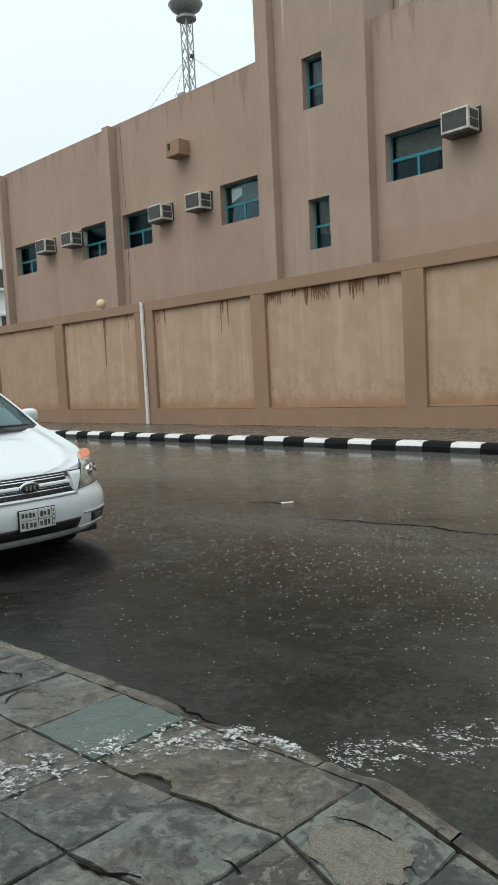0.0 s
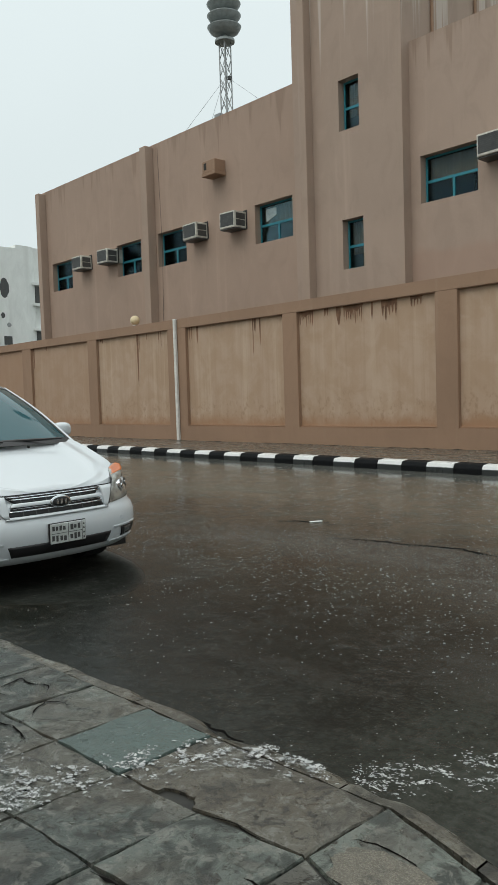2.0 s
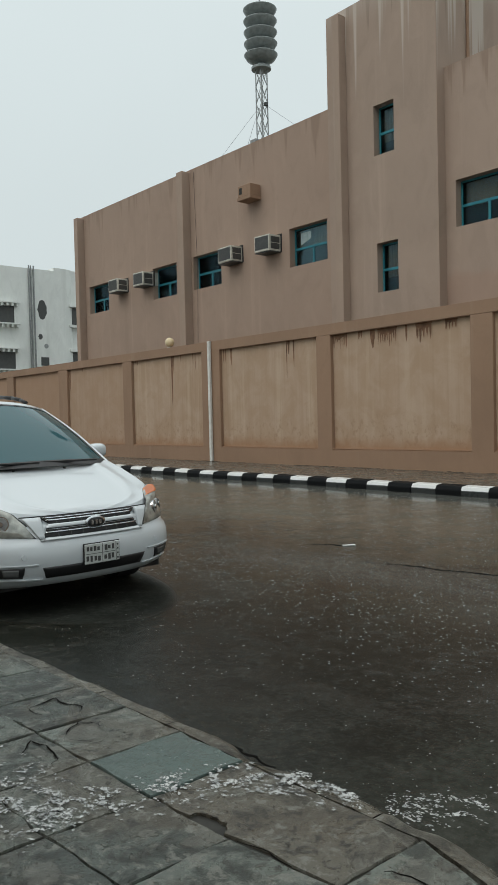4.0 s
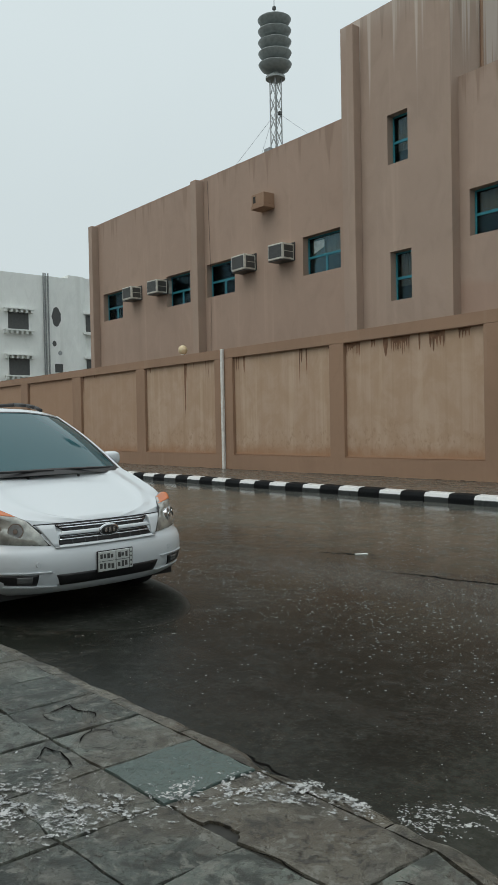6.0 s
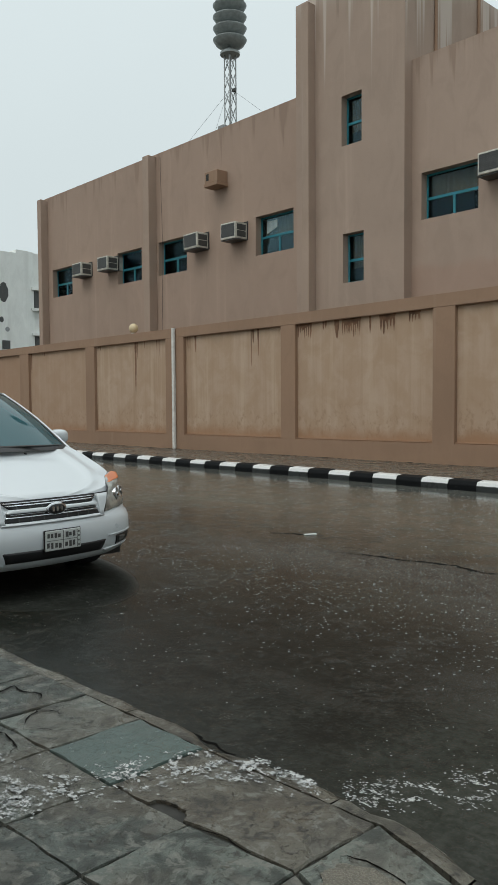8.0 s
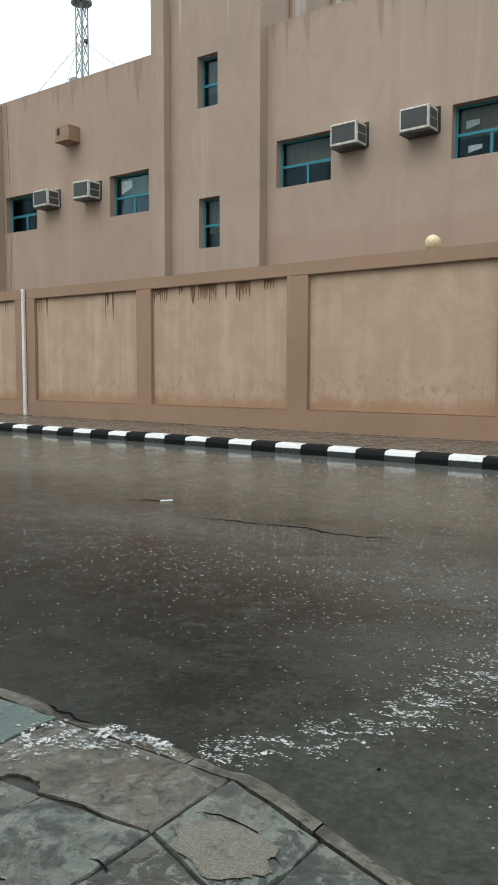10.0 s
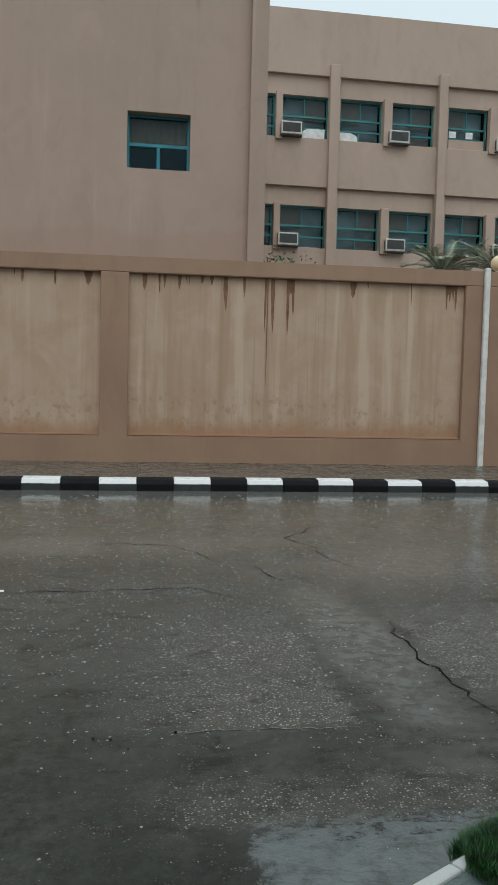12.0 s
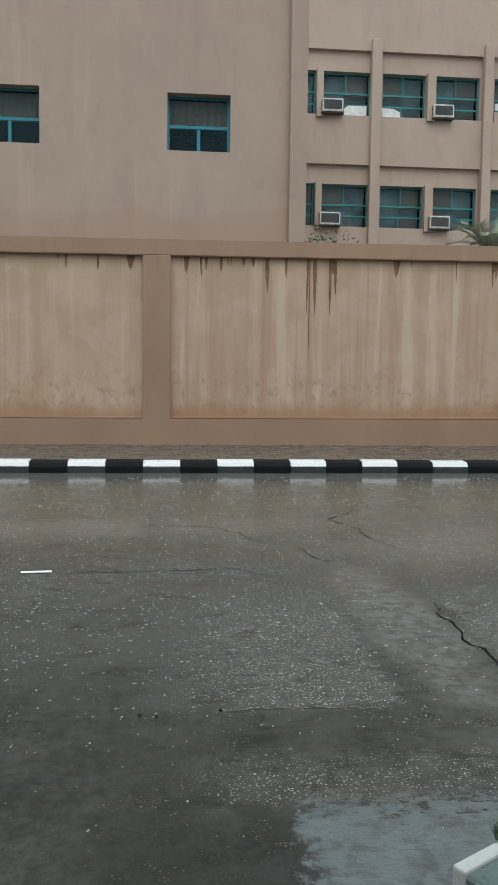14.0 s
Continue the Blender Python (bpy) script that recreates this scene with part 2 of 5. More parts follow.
    gritty = k.math("MULTIPLY", gritty, k.math("SUBTRACT", 1.0, k.math("MULTIPLY", film, 0.8)))
    sheen0 = k.noise(p, 6.5, 6, 0.7, 0.4)
    tone = k.n("SeparateColor"); k.l(stone.outputs["Color"], tone.inputs[0])
    c = k.mix(k.math("MULTIPLY", worn, k.range(sheen0, 0.40, 0.60, 0.35, 0.85)), c, (0.10, 0.096, 0.083))
    # Stone specks, coloured pale enough to carry their wet glints too.
    c = k.mix(k.math("MULTIPLY", k.math("MULTIPLY", pick, gritty), k.range(tone.outputs[0], 0.05, 0.7, 0.1, 1.0)), c, (0.60, 0.58, 0.54))
    # Film and puddle made pale blue-grey: sky reflection put into the colour.
    c = k.mix(k.math("MULTIPLY", k.range(fine, 0.40, 0.60, 0.2, 1.0), film), c, (0.118, 0.126, 0.119))
    c = k.mix(k.math("MULTIPLY", puddle, k.range(fine, 0.35, 0.6, 0.5, 1.0)), c, (0.115, 0.135, 0.135))
    # Wet sheen painted in: paler blotches, darker ones where water is smooth.
    sheen = k.noise(k.pos(1.0, 1.6, 1.0), 3.4, 7, 0.72, 0.7)
    c = k.mix(k.math("MULTIPLY", k.range(sheen, 0.50, 0.62, 0, 0.6), k.range(k.math("ADD", xyz.outputs[1], k.math("MULTIPLY", xyz.outputs[0], 0.5)), 1.2, 4.5, 0.1, 1.0)), c, (0.072, 0.072, 0.064))
    c = k.mix(k.math("MULTIPLY", k.range(sheen, 0.46, 0.36, 0, 0.55), k.range(film, 0, 1, 1, 0.3)), c, (0.010, 0.0105, 0.009))
    speck = k.math("ADD", k.math("MULTIPLY", k.noise(p, 19, 6, 0.75, 0.3), 0.6), k.math("MULTIPLY", k.noise(p, 3.0, 5, 0.65, 0.5), 0.4))
    # Left road darkened in colour and specular, for its dimmer reflection.
    dim_left = pool(-4.2, 2.85, 2.6, 1.5, -8, 0.7)
    c = k.mix(k.math("MULTIPLY", dim_left, 0.75), c, k.mix(k.range(speck, 0.46, 0.64), (0.006, 0.0065, 0.0052), (0.030, 0.033, 0.030)))
    # Near strip painted paler, for the brighter reflection it gives.
    c = k.mix(field(-2.6, -1.4, -0.5, 0.3, 1.0, 1.2, 2.8, 4.2), c, k.mix(k.range(speck, 0.36, 0.66), (0.021, 0.0235, 0.0185), (0.054, 0.0585, 0.049)))
    k.l(k.math("MULTIPLY", k.range(film, 0, 1, 0.30, 0.5), k.range(dim_left, 0, 1, 1.0, 0.45)), k.b.inputs["Specular IOR Level"])
    wet = k.math("ADD", k.math("MULTIPLY", big, 0.6), k.math("MULTIPLY", mid, 0.4))
    dry = k.range(wet, 0.40, 0.60, 0.10, 0.27)
    rough = k.math("ADD", k.math("MULTIPLY", dry, k.math("SUBTRACT", 1.0, film)), k.math("MULTIPLY", film, 0.09))
    # Raised roughness under the van stands in for its deep shadow.
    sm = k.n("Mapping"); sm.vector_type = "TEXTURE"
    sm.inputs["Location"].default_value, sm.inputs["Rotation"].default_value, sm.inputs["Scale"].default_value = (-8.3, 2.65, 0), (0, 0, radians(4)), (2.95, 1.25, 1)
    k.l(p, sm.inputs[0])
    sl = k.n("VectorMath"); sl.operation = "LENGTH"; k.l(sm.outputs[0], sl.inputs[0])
    van_matte = k.range(sl.outputs["Value"], 1.06, 0.90, 0, 1)
    rough = k.math("MAXIMUM", rough, k.math("MULTIPLY", van_matte, 0.85))
    ripple = k.noise(k.pos(1.0, 1.7, 1.0), 24, 3, 0.6, 0.5)
    grit = k.math("ADD", k.math("MULTIPLY", grain, 0.5), k.math("MULTIPLY", pick, 0.5))
    grit = k.math("MULTIPLY", k.math("MULTIPLY", grit, k.range(gritty, 0.0, 0.8, 0.3, 3.2)), k.range(film, 0, 1, 1, 0.12))
    wave = k.math("ADD", k.math("MULTIPLY", k.range(film, 0, 1, 0.16, 0.45), k.range(gutter, 0, 1, 1.0, 0.3)), k.math("MULTIPLY", puddle, 4.0))
    h = k.math("ADD", grit, k.math("MULTIPLY", ripple, wave))
    k.b.inputs["IOR"].default_value = 1.34
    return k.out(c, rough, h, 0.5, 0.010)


def stone_paving(name, a, b, rough=(0.18, 0.5), stain=1.0):
    """Old wet slabs: smooth grey-green faces, brown dirt, flaked layers with dark rims, pits and pale scuffs."""
    k = Nodes(name, 0.4)
    info = k.n("ObjectInfo")
    p = k.pos()
    off = k.n("VectorMath"); off.operation = "ADD"
    cb = k.n("CombineXYZ"); k.l(k.math("MULTIPLY", info.outputs["Random"], 31.0), cb.inputs[2])
    k.l(p, off.inputs[0]); k.l(cb.outputs[0], off.inputs[1])
    ps = off.outputs[0]
    wide = k.noise(p, 1.3, 6, 0.62, 0.8)
    v = k.noise(ps, 3.6, 7, 0.66, 0.9)
    v2 = k.noise(ps, 13, 6, 0.72, 0.4)
    flake = k.noise(ps, 3.1, 7, 0.62, 0.25)
    grain = k.noise(p, 130, 3, 0.7)
    pit = k.noise(p, 46, 4, 0.75, 0.4)
    c = k.mix(info.outputs["Random"], a, b)
    c = k.mix(k.range(v, 0.47, 0.57, 0, 0.8 * stain), c, tuple(q * 0.42 for q in a))
    c = k.mix(k.range(wide, 0.46, 0.62, 0, 0.7 * stain), c, (0.092, 0.08, 0.06))
    c = k.mix(k.range(v2, 0.53, 0.61, 0, 0.75 * stain), c, (0.19, 0.192, 0.168))
    c = k.mix(k.range(v2, 0.46, 0.39, 0, 0.85 * stain), c, (0.03, 0.03, 0.026))
    rim = k.math("MULTIPLY", k.range(flake, 0.555, 0.57, 0, 1), k.range(flake, 0.575, 0.60, 1, 0))
    c = k.mix(k.range(flake, 0.555, 0.61, 0, 0.5 * stain), c, (0.135, 0.13, 0.11))
    c = k.mix(k.math("MULTIPLY", rim, 0.3 * stain), c, (0.02, 0.02, 0.017))
    c = k.mix(k.range(pit, 0.62, 0.70, 0, 0.7 * stain), c, (0.02, 0.02, 0.017))
    c = k.mix(k.range(grain, 0.35, 0.8, 0, 0.3), c, (0.05, 0.05, 0.045))
    k.b.inputs["Specular IOR Level"].default_value = 0.36
    h = k.math("ADD", k.math("MULTIPLY", v2, 0.8), k.math("MULTIPLY", grain, 0.25))
    h = k.math("SUBTRACT", h, k.range(pit, 0.58, 0.68, 0, 0.3))
    h = k.math("SUBTRACT", h, k.range(flake, 0.555, 0.60, 0, 0.3 * stain))
    return k.out(c, k.range(v, 0.38, 0.62, rough[0], rough[1]), h, 0.7, 0.014)


def glass(name, tint=(0.55, 0.65, 0.66), gloss=0.03):
    m = bpy.data.materials.new(name); m.use_nodes = True
    t = m.node_tree; t.nodes.clear()
    o = t.nodes.new("ShaderNodeOutputMaterial"); mx = t.nodes.new("ShaderNodeMixShader")
    tr = t.nodes.new("ShaderNodeBsdfTransparent"); gl = t.nodes.new("ShaderNodeBsdfGlossy"); fr = t.nodes.new("ShaderNodeFresnel")
    tr.inputs[0].default_value = (*tint, 1); gl.inputs["Roughness"].default_value = gloss; gl.inputs["Color"].default_value = (0.44, 0.66, 0.77, 1); fr.inputs[0].default_value = 1.33
    t.links.new(fr.outputs[0], mx.inputs[0]); t.links.new(tr.outputs[0], mx.inputs[1]); t.links.new(gl.outputs[0], mx.inputs[2])
    t.links.new(mx.outputs[0], o.inputs[0])
    return m


def kerb_paint(name, colour, worn, dark_face=True):
    k = Nodes(name, 0.35)
    lift = 0.0 if dark_face else 0.25
    v = k.noise(k.pos(), 7, 7, 0.7, 0.4)
    g = k.noise(k.pos(), 60, 3)
    c = k.mix(k.range(v, 0.58, 0.72, 0, 0.75), colour, worn)
    c = k.mix(k.range(g, 0.4, 0.8, 0, 0.25), c, tuple(q * 0.6 for q in colour))
    k.b.inputs["Specular IOR Level"].default_value = 0.3 if dark_face else 0.08
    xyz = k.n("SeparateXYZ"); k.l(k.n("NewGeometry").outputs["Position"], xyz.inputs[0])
    # White blocks turn dark grey below the chamfer, with a ragged edge.
    ragz = k.math("ADD", xyz.outputs[2], k.math("MULTIPLY", v, 0.03))
    c = k.mix(k.range(ragz, 0.120, 0.130, 1.0 if dark_face else 0.0, 0), c, (0.042, 0.047, 0.047))
    return k.out(c, k.range(v, 0.3, 0.7, 0.2 + lift, 0.5 + lift), g, 0.2, 0.004)


M_FRAME = plaster("brown_wall_paint", (0.325, 0.206, 0.135), 0.3, (0.40, 0.285, 0.205), (0.21, 0.13, 0.085), 0.95)
M_FACADE = plaster("facade_paint", (0.385, 0.285, 0.222), 0.38, (0.50, 0.41, 0.345), (0.27, 0.195, 0.15))
M_FACADE_R = dripping("facade_paint_right", (0.40, 0.296, 0.233), 11.35)
M_FACADE_L = dripping("facade_paint_left", (0.375, 0.268, 0.206), 11.6)
M_FACADE_T = dripping("facade_paint_tower", (0.385, 0.287, 0.226), 14.3, (0.24, 0.175, 0.135), (0.55, 0.48, 0.42), 2.5)
M_WING = plaster("wing_paint", (0.465, 0.352, 0.28), 0.25, (0.52, 0.42, 0.35), (0.37, 0.27, 0.21))
M_PANEL = panel_paint()
repainted(M_FACADE_R, 5.4, (0.36, 0.225, 0.165))
M_DRIP = plain("drip_stain", (0.185, 0.098, 0.056), 0.85, vary=0.3, scale=5)
M_ROAD = wet_asphalt()
M_TEAL = plain("teal_frame_paint", (0.018, 0.19, 0.235), 0.4)
M_TEAL2 = plain("green_teal_frame_paint", (0.025, 0.20, 0.19), 0.4)
M_GLASS = glass("window_glass", (0.78, 0.82, 0.81))
M_GLASS2 = glass("wing_window_glass", (0.82, 0.86, 0.87))
# Near-black puts the shade of rooms, gaps and vents into colour; also the cable.
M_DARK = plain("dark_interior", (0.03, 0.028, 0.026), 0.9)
M_CURTAIN = plain("brown_curtain", (0.30, 0.21, 0.15), 0.9, scale=3)
M_CURTAIN2 = plain("grey_blind", (0.30, 0.32, 0.31), 0.9, vary=0.3, scale=2)
M_CURTAIN3 = plain("pale_blind", (0.48, 0.52, 0.51), 0.9, vary=0.25, scale=2)
M_WHITE = plain("white_board", (0.72, 0.74, 0.72), 0.6)
M_ACBODY = plain("cream_metal", (0.55, 0.53, 0.47), 0.45, vary=0.2)
M_ACGRILLE = plain("dark_grille", (0.06, 0.062, 0.06), 0.5)
M_PIPE = plain("white_pipe", (0.66, 0.65, 0.61), 0.4)
M_GLOBE = plain("cream_globe", (0.66, 0.53, 0.33), 0.35, vary=0.1)
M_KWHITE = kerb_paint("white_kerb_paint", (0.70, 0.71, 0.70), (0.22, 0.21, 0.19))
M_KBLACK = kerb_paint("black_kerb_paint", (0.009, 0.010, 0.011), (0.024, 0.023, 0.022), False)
M_PAVE = stone_paving("wet_flagstone", (0.056, 0.068, 0.059), (0.150, 0.172, 0.150))
M_PAVEBROWN = stone_paving("brown_worn_slab", (0.112, 0.106, 0.085), (0.125, 0.117, 0.094))
M_PAVEBLUE = stone_paving("smooth_blue_slab", (0.092, 0.135, 0.126), (0.10, 0.142, 0.132), (0.12, 0.3), 0.15)
M_PAVEBED = stone_paving("mortar_bed", (0.042, 0.045, 0.037), (0.046, 0.048, 0.04))
M_KERBNEAR = stone_paving("worn_concrete_kerb", (0.125, 0.12, 0.096), (0.16, 0.15, 0.12))
M_FARWALK = stone_paving("far_pavement", (0.13, 0.108, 0.086), (0.14, 0.115, 0.09), (0.12, 0.4))
M_STEEL = plain("galvanised_steel", (0.30, 0.31, 0.31), 0.5, 0.6)
M_SIREN = plain("grey_siren_paint", (0.27, 0.30, 0.295), 0.45)
M_OFFWHITE = plaster("white_house_paint", (0.80, 0.82, 0.79), 0.25, (0.85, 0.85, 0.83), (0.45, 0.45, 0.42))
M_LEAF = plain("palm_leaf", (0.25, 0.28, 0.20), 0.6, vary=0.35)
M_SHRUB = plain("shrub_leaf", (0.085, 0.15, 0.06), 0.6, vary=0.4)
M_GRASS = plain("artificial_grass", (0.014, 0.062, 0.012), 0.5, vary=0.6, scale=25)
def foam_film():
    """Thin bubbly foam that the ground shows through."""
    k = Nodes("foam", 0.6)
    v = k.noise(k.pos(), 48, 5, 0.7, 0.4)
    k.l(k.range(v, 0.44, 0.56, 0.0, 0.85), k.b.inputs["Alpha"])
    return k.out(k.mix(k.range(k.noise(k.pos(), 14, 4), 0.35, 0.65), (0.32, 0.335, 0.33), (0.56, 0.575, 0.565)))
M_FOAM = foam_film()
M_DIRT = plain("damp_dirt", (0.05, 0.04, 0.03), 0.8, vary=0.4)
M_CRACK = plain("crack_dark", (0.006, 0.0055, 0.005), 0.95)
M_CRACK.node_tree.nodes["Principled BSDF"].inputs["Specular IOR Level"].default_value = 0.05
M_JOINT = plain("dark_joint", (0.026, 0.025, 0.020), 0.7, vary=0.4, scale=9)

# ---- mesh helpers ----
def finish(name, bm, mat, parent=None, label="", smooth=False, at=None):
    me = bpy.data.meshes.new(name)
    bmesh.ops.recalc_face_normals(bm, faces=bm.faces)
    bm.to_mesh(me); bm.free()
    me.materials.append(mat)
    if smooth:
        me.shade_smooth()
    ob = new(name, me)
    if at is not None:
        ob.location = at
    if parent is not None:
        ob.parent = parent
    return tagged(ob, label)


def part(name, bm, material, parent, label="", smooth=False):
    return finish(name, bm, material, parent, label, smooth)


def thing(name, at, label, category, group="", rz=0.0):
    ob = new(name)
    ob.matrix_basis = pose(*at, 0, 0, rz)
    return tagged(ob, label, category, group)


def box(x0, x1, y0, y1, z0, z1, bm=None, bevel=0.0, seg=1):
    bm = bm or bmesh.new()
    m = Matrix.Translation(((x0 + x1) / 2, (y0 + y1) / 2, (z0 + z1) / 2)) @ Matrix.Diagonal((x1 - x0, y1 - y0, z1 - z0, 1))
    r = bmesh.ops.create_cube(bm, size=1, matrix=m)
    if bevel:
        es = list({e for v in r["verts"] for e in v.link_edges})
        bmesh.ops.bevel(bm, geom=es, offset=bevel, segments=seg, affect="EDGES", profile=0.5)
    return bm


def tube(a, b, r, bm=None, seg=10, r2=None):
    bm = bm or bmesh.new()
    a, b = Vector(a), Vector(b)
    m = Matrix.Translation((a + b) / 2) @ (b - a).to_track_quat("Z", "Y").to_matrix().to_4x4()
    bmesh.ops.create_cone(bm, cap_ends=True, segments=seg, radius1=r, radius2=r if r2 is None else r2, depth=(b - a).length, matrix=m)
    return bm


def grid_mesh(rows):
    """A surface through rows of points, all rows equally long."""
    bm = bmesh.new()
    vs = [[bm.verts.new(p) for p in r] for r in rows]
    for a, b in zip(vs, vs[1:]):
        for i in range(len(a) - 1):
            bm.faces.new((a[i], a[i + 1], b[i + 1], b[i]))
    bmesh.ops.remove_doubles(bm, verts=bm.verts, dist=1e-5)
    return bm


def pierced(x0, x1, z0, z1, y, thick, holes):
    """A wall in the plane y with its thickness behind it and openings (x0, x1, z0, z1) through it."""
    xs = sorted({x0, x1, *[h[i] for h in holes for i in (0, 1)]})
    zs = sorted({z0, z1, *[h[i] for h in holes for i in (2, 3)]})
    xs = [v for v in xs if x0 <= v <= x1]; zs = [v for v in zs if z0 <= v <= z1]
    def solid(i, j):
        if not (0 <= i < len(xs) - 1 and 0 <= j < len(zs) - 1):
            return False
        cx, cz = (xs[i] + xs[i + 1]) / 2, (zs[j] + zs[j + 1]) / 2
        return not any(h[0] < cx < h[1] and h[2] < cz < h[3] for h in holes)
    bm = bmesh.new()
    made = {}
    def v(i, j, k):
        if (i, j, k) not in made:
            made[i, j, k] = bm.verts.new((xs[i], y + k * thick, zs[j]))
        return made[i, j, k]
    for i in range(len(xs) - 1):
        for j in range(len(zs) - 1):
            if not solid(i, j):
                continue
            bm.faces.new((v(i, j, 0), v(i + 1, j, 0), v(i + 1, j + 1, 0), v(i, j + 1, 0)))
            bm.faces.new((v(i, j, 1), v(i, j + 1, 1), v(i + 1, j + 1, 1), v(i + 1, j, 1)))
            for di, dj, p, q in ((-1, 0, (i, j), (i, j + 1)), (1, 0, (i + 1, j), (i + 1, j + 1)), (0, -1, (i, j), (i + 1, j)), (0, 1, (i, j + 1), (i + 1, j + 1))):
                if not solid(i + di, j + dj):
                    bm.faces.new((v(*p, 0), v(*q, 0), v(*q, 1), v(*p, 1)))
    return bm


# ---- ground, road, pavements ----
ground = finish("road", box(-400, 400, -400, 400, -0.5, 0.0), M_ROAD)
tagged(ground, "wet dark asphalt road covered by a film of rain", "road", kind="structure")

far_walk = finish("pavement_far", box(-70, 40, 12.42, 15.5, -0.1, 0.192), M_FARWALK)
tagged(far_walk, "wet brown pavement along the boundary wall", "pavement", kind="structure")

tile_mesh = None
for i in range(42):
    for j in range(6):
        rnd = random.Random(i * 9 + j)
        if tile_mesh is None:
            ob = finish("paving_tile", box(0.005, 0.453, 0.005, 0.453, -0.03, 0.0, bevel=0.004), M_FARWALK, far_walk)
            tile_mesh = ob.data
        else:
            ob = new("paving_tile", tile_mesh); ob.parent = far_walk
        ob.location = (-9.4 + 0.458 * i, 12.425 + 0.458 * j, 0.199 + rnd.uniform(-0.003, 0.003))
        ob.rotation_euler = (rnd.gauss(0, 0.004), rnd.gauss(0, 0.004), 0)

# kerb of alternating black and white blocks, 0.6 m each
def kerb_block(length):
    bm = bmesh.new()
    prof = [(0.0, -0.05), (0.0, 0.108), (0.045, 0.186), (0.255, 0.205), (0.255, -0.05)]
    ends = [[bm.verts.new((x, p[0], p[1])) for p in prof] for x in (0.004, length - 0.004)]
    bm.faces.new(ends[0]); bm.faces.new(list(reversed(ends[1])))
    for i in range(len(prof)):
        j = (i + 1) % len(prof)
        bm.faces.new((ends[0][i], ends[0][j], ends[1][j], ends[1][i]))
    bmesh.ops.bevel(bm, geom=[e for e in bm.edges if abs(e.verts[0].co.x - e.verts[1].co.x) > 0.1], offset=0.012, segments=1, affect="EDGES")
    return bm
kerb = tagged(new("kerb_far"), "kerb of alternating black and white painted blocks", "kerb", kind="structure")
kerb.location = (0, 12.165, 0)
kb = {}
for i in range(-46, 22):
    x = 1.985 + 0.602 * i
    white = i % 2 == 0
    if white not in kb:
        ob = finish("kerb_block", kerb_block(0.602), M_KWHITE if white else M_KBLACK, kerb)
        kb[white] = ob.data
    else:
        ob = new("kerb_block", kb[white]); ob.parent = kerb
    rnd = random.Random(i)
    ob.location = (x, rnd.uniform(-0.012, 0.012), rnd.uniform(-0.012, 0.004))
    ob.rotation_euler = (0, 0, rnd.uniform(-0.008, 0.008))

# ---- boundary wall ----
YW = 15.2
def z_top(x):
    return 4.15 + max(0.0, x + 15) * 0.0062
def z_foot(x):
    return 0.70 + max(0.0, x + 15) * 0.0035
PILLARS = [(-53.2, -52.5), (-47.9, -47.2), (-42.55, -41.8), (-37.2, -36.4), (-31.64, -30.84), (-26.23, -25.6), (-21.15, -20.17), (-15.72, -15.16), (-10.66, -10.06), (-5.53, -4.945), (-0.555, -0.005), (6.965, 7.82), (13.2, 13.8), (18.9, 19.5)]
WASHED = {-31: 0.3, -26: 0.5, -21: 0.45, -15.4: 0.3, -10.4: 0.1, -5: 0.6, 0: 1.0}
wall = finish("wall_boundary", box(-60, 24, YW + 0.14, YW + 0.30, 0.0, 3.6), M_FRAME)
tagged(wall, "brown rendered boundary wall with pillars and cream recessed panels", "wall", kind="structure")
def run(name, x0, x1, y0, y1, za, zb, mat, parent, label=""):
    """A beam from x0 to x1 with its lower and upper edge given by functions of x."""
    n = max(2, int((x1 - x0) / 1.5))
    bm = bmesh.new()
    ring = []
    for i in range(n + 1):
        x = x0 + (x1 - x0) * i / n
        ring.append([bm.verts.new(p) for p in ((x, y0, za(x)), (x, y1, za(x)), (x, y1, zb(x)), (x, y0, zb(x)))])
    bm.faces.new(ring[0]); bm.faces.new(list(reversed(ring[-1])))
    for a, b in zip(ring, ring[1:]):
        for i in range(4):
            bm.faces.new((a[i], a[(i + 1) % 4], b[(i + 1) % 4], b[i]))
    bmesh.ops.recalc_face_normals(bm, faces=bm.faces)
    bmesh.ops.bevel(bm, geom=[e for e in bm.edges if abs(e.verts[0].co.x - e.verts[1].co.x) > 0.05 and e.calc_face_angle(0) > 1], offset=0.015, segments=2, affect="EDGES")
    return finish(name, bm, mat, parent, label)
run("coping", -60, 24, YW, YW + 0.36, lambda x: z_top(x) - 0.315, z_top, M_FRAME, wall, "brown coping beam")
run("plinth", -60, 24, YW - 0.004, YW + 0.3, lambda x: 0.0, lambda x: z_foot(x) - 0.035, M_FRAME, wall, "brown plinth with a damp foot")
run("ledge", -60, 24, YW + 0.012, YW + 0.3, lambda x: z_foot(x) - 0.035, z_foot, M_PANEL, wall, "thin ledge under the panels")
for a, b in PILLARS:
    bm = box(a, b, YW - 0.002, YW + 0.3, z_foot(a) - 0.1, z_top(a) - 0.31, bevel=0.012, seg=2)
    part("pillar", bm, M_FRAME, wall)
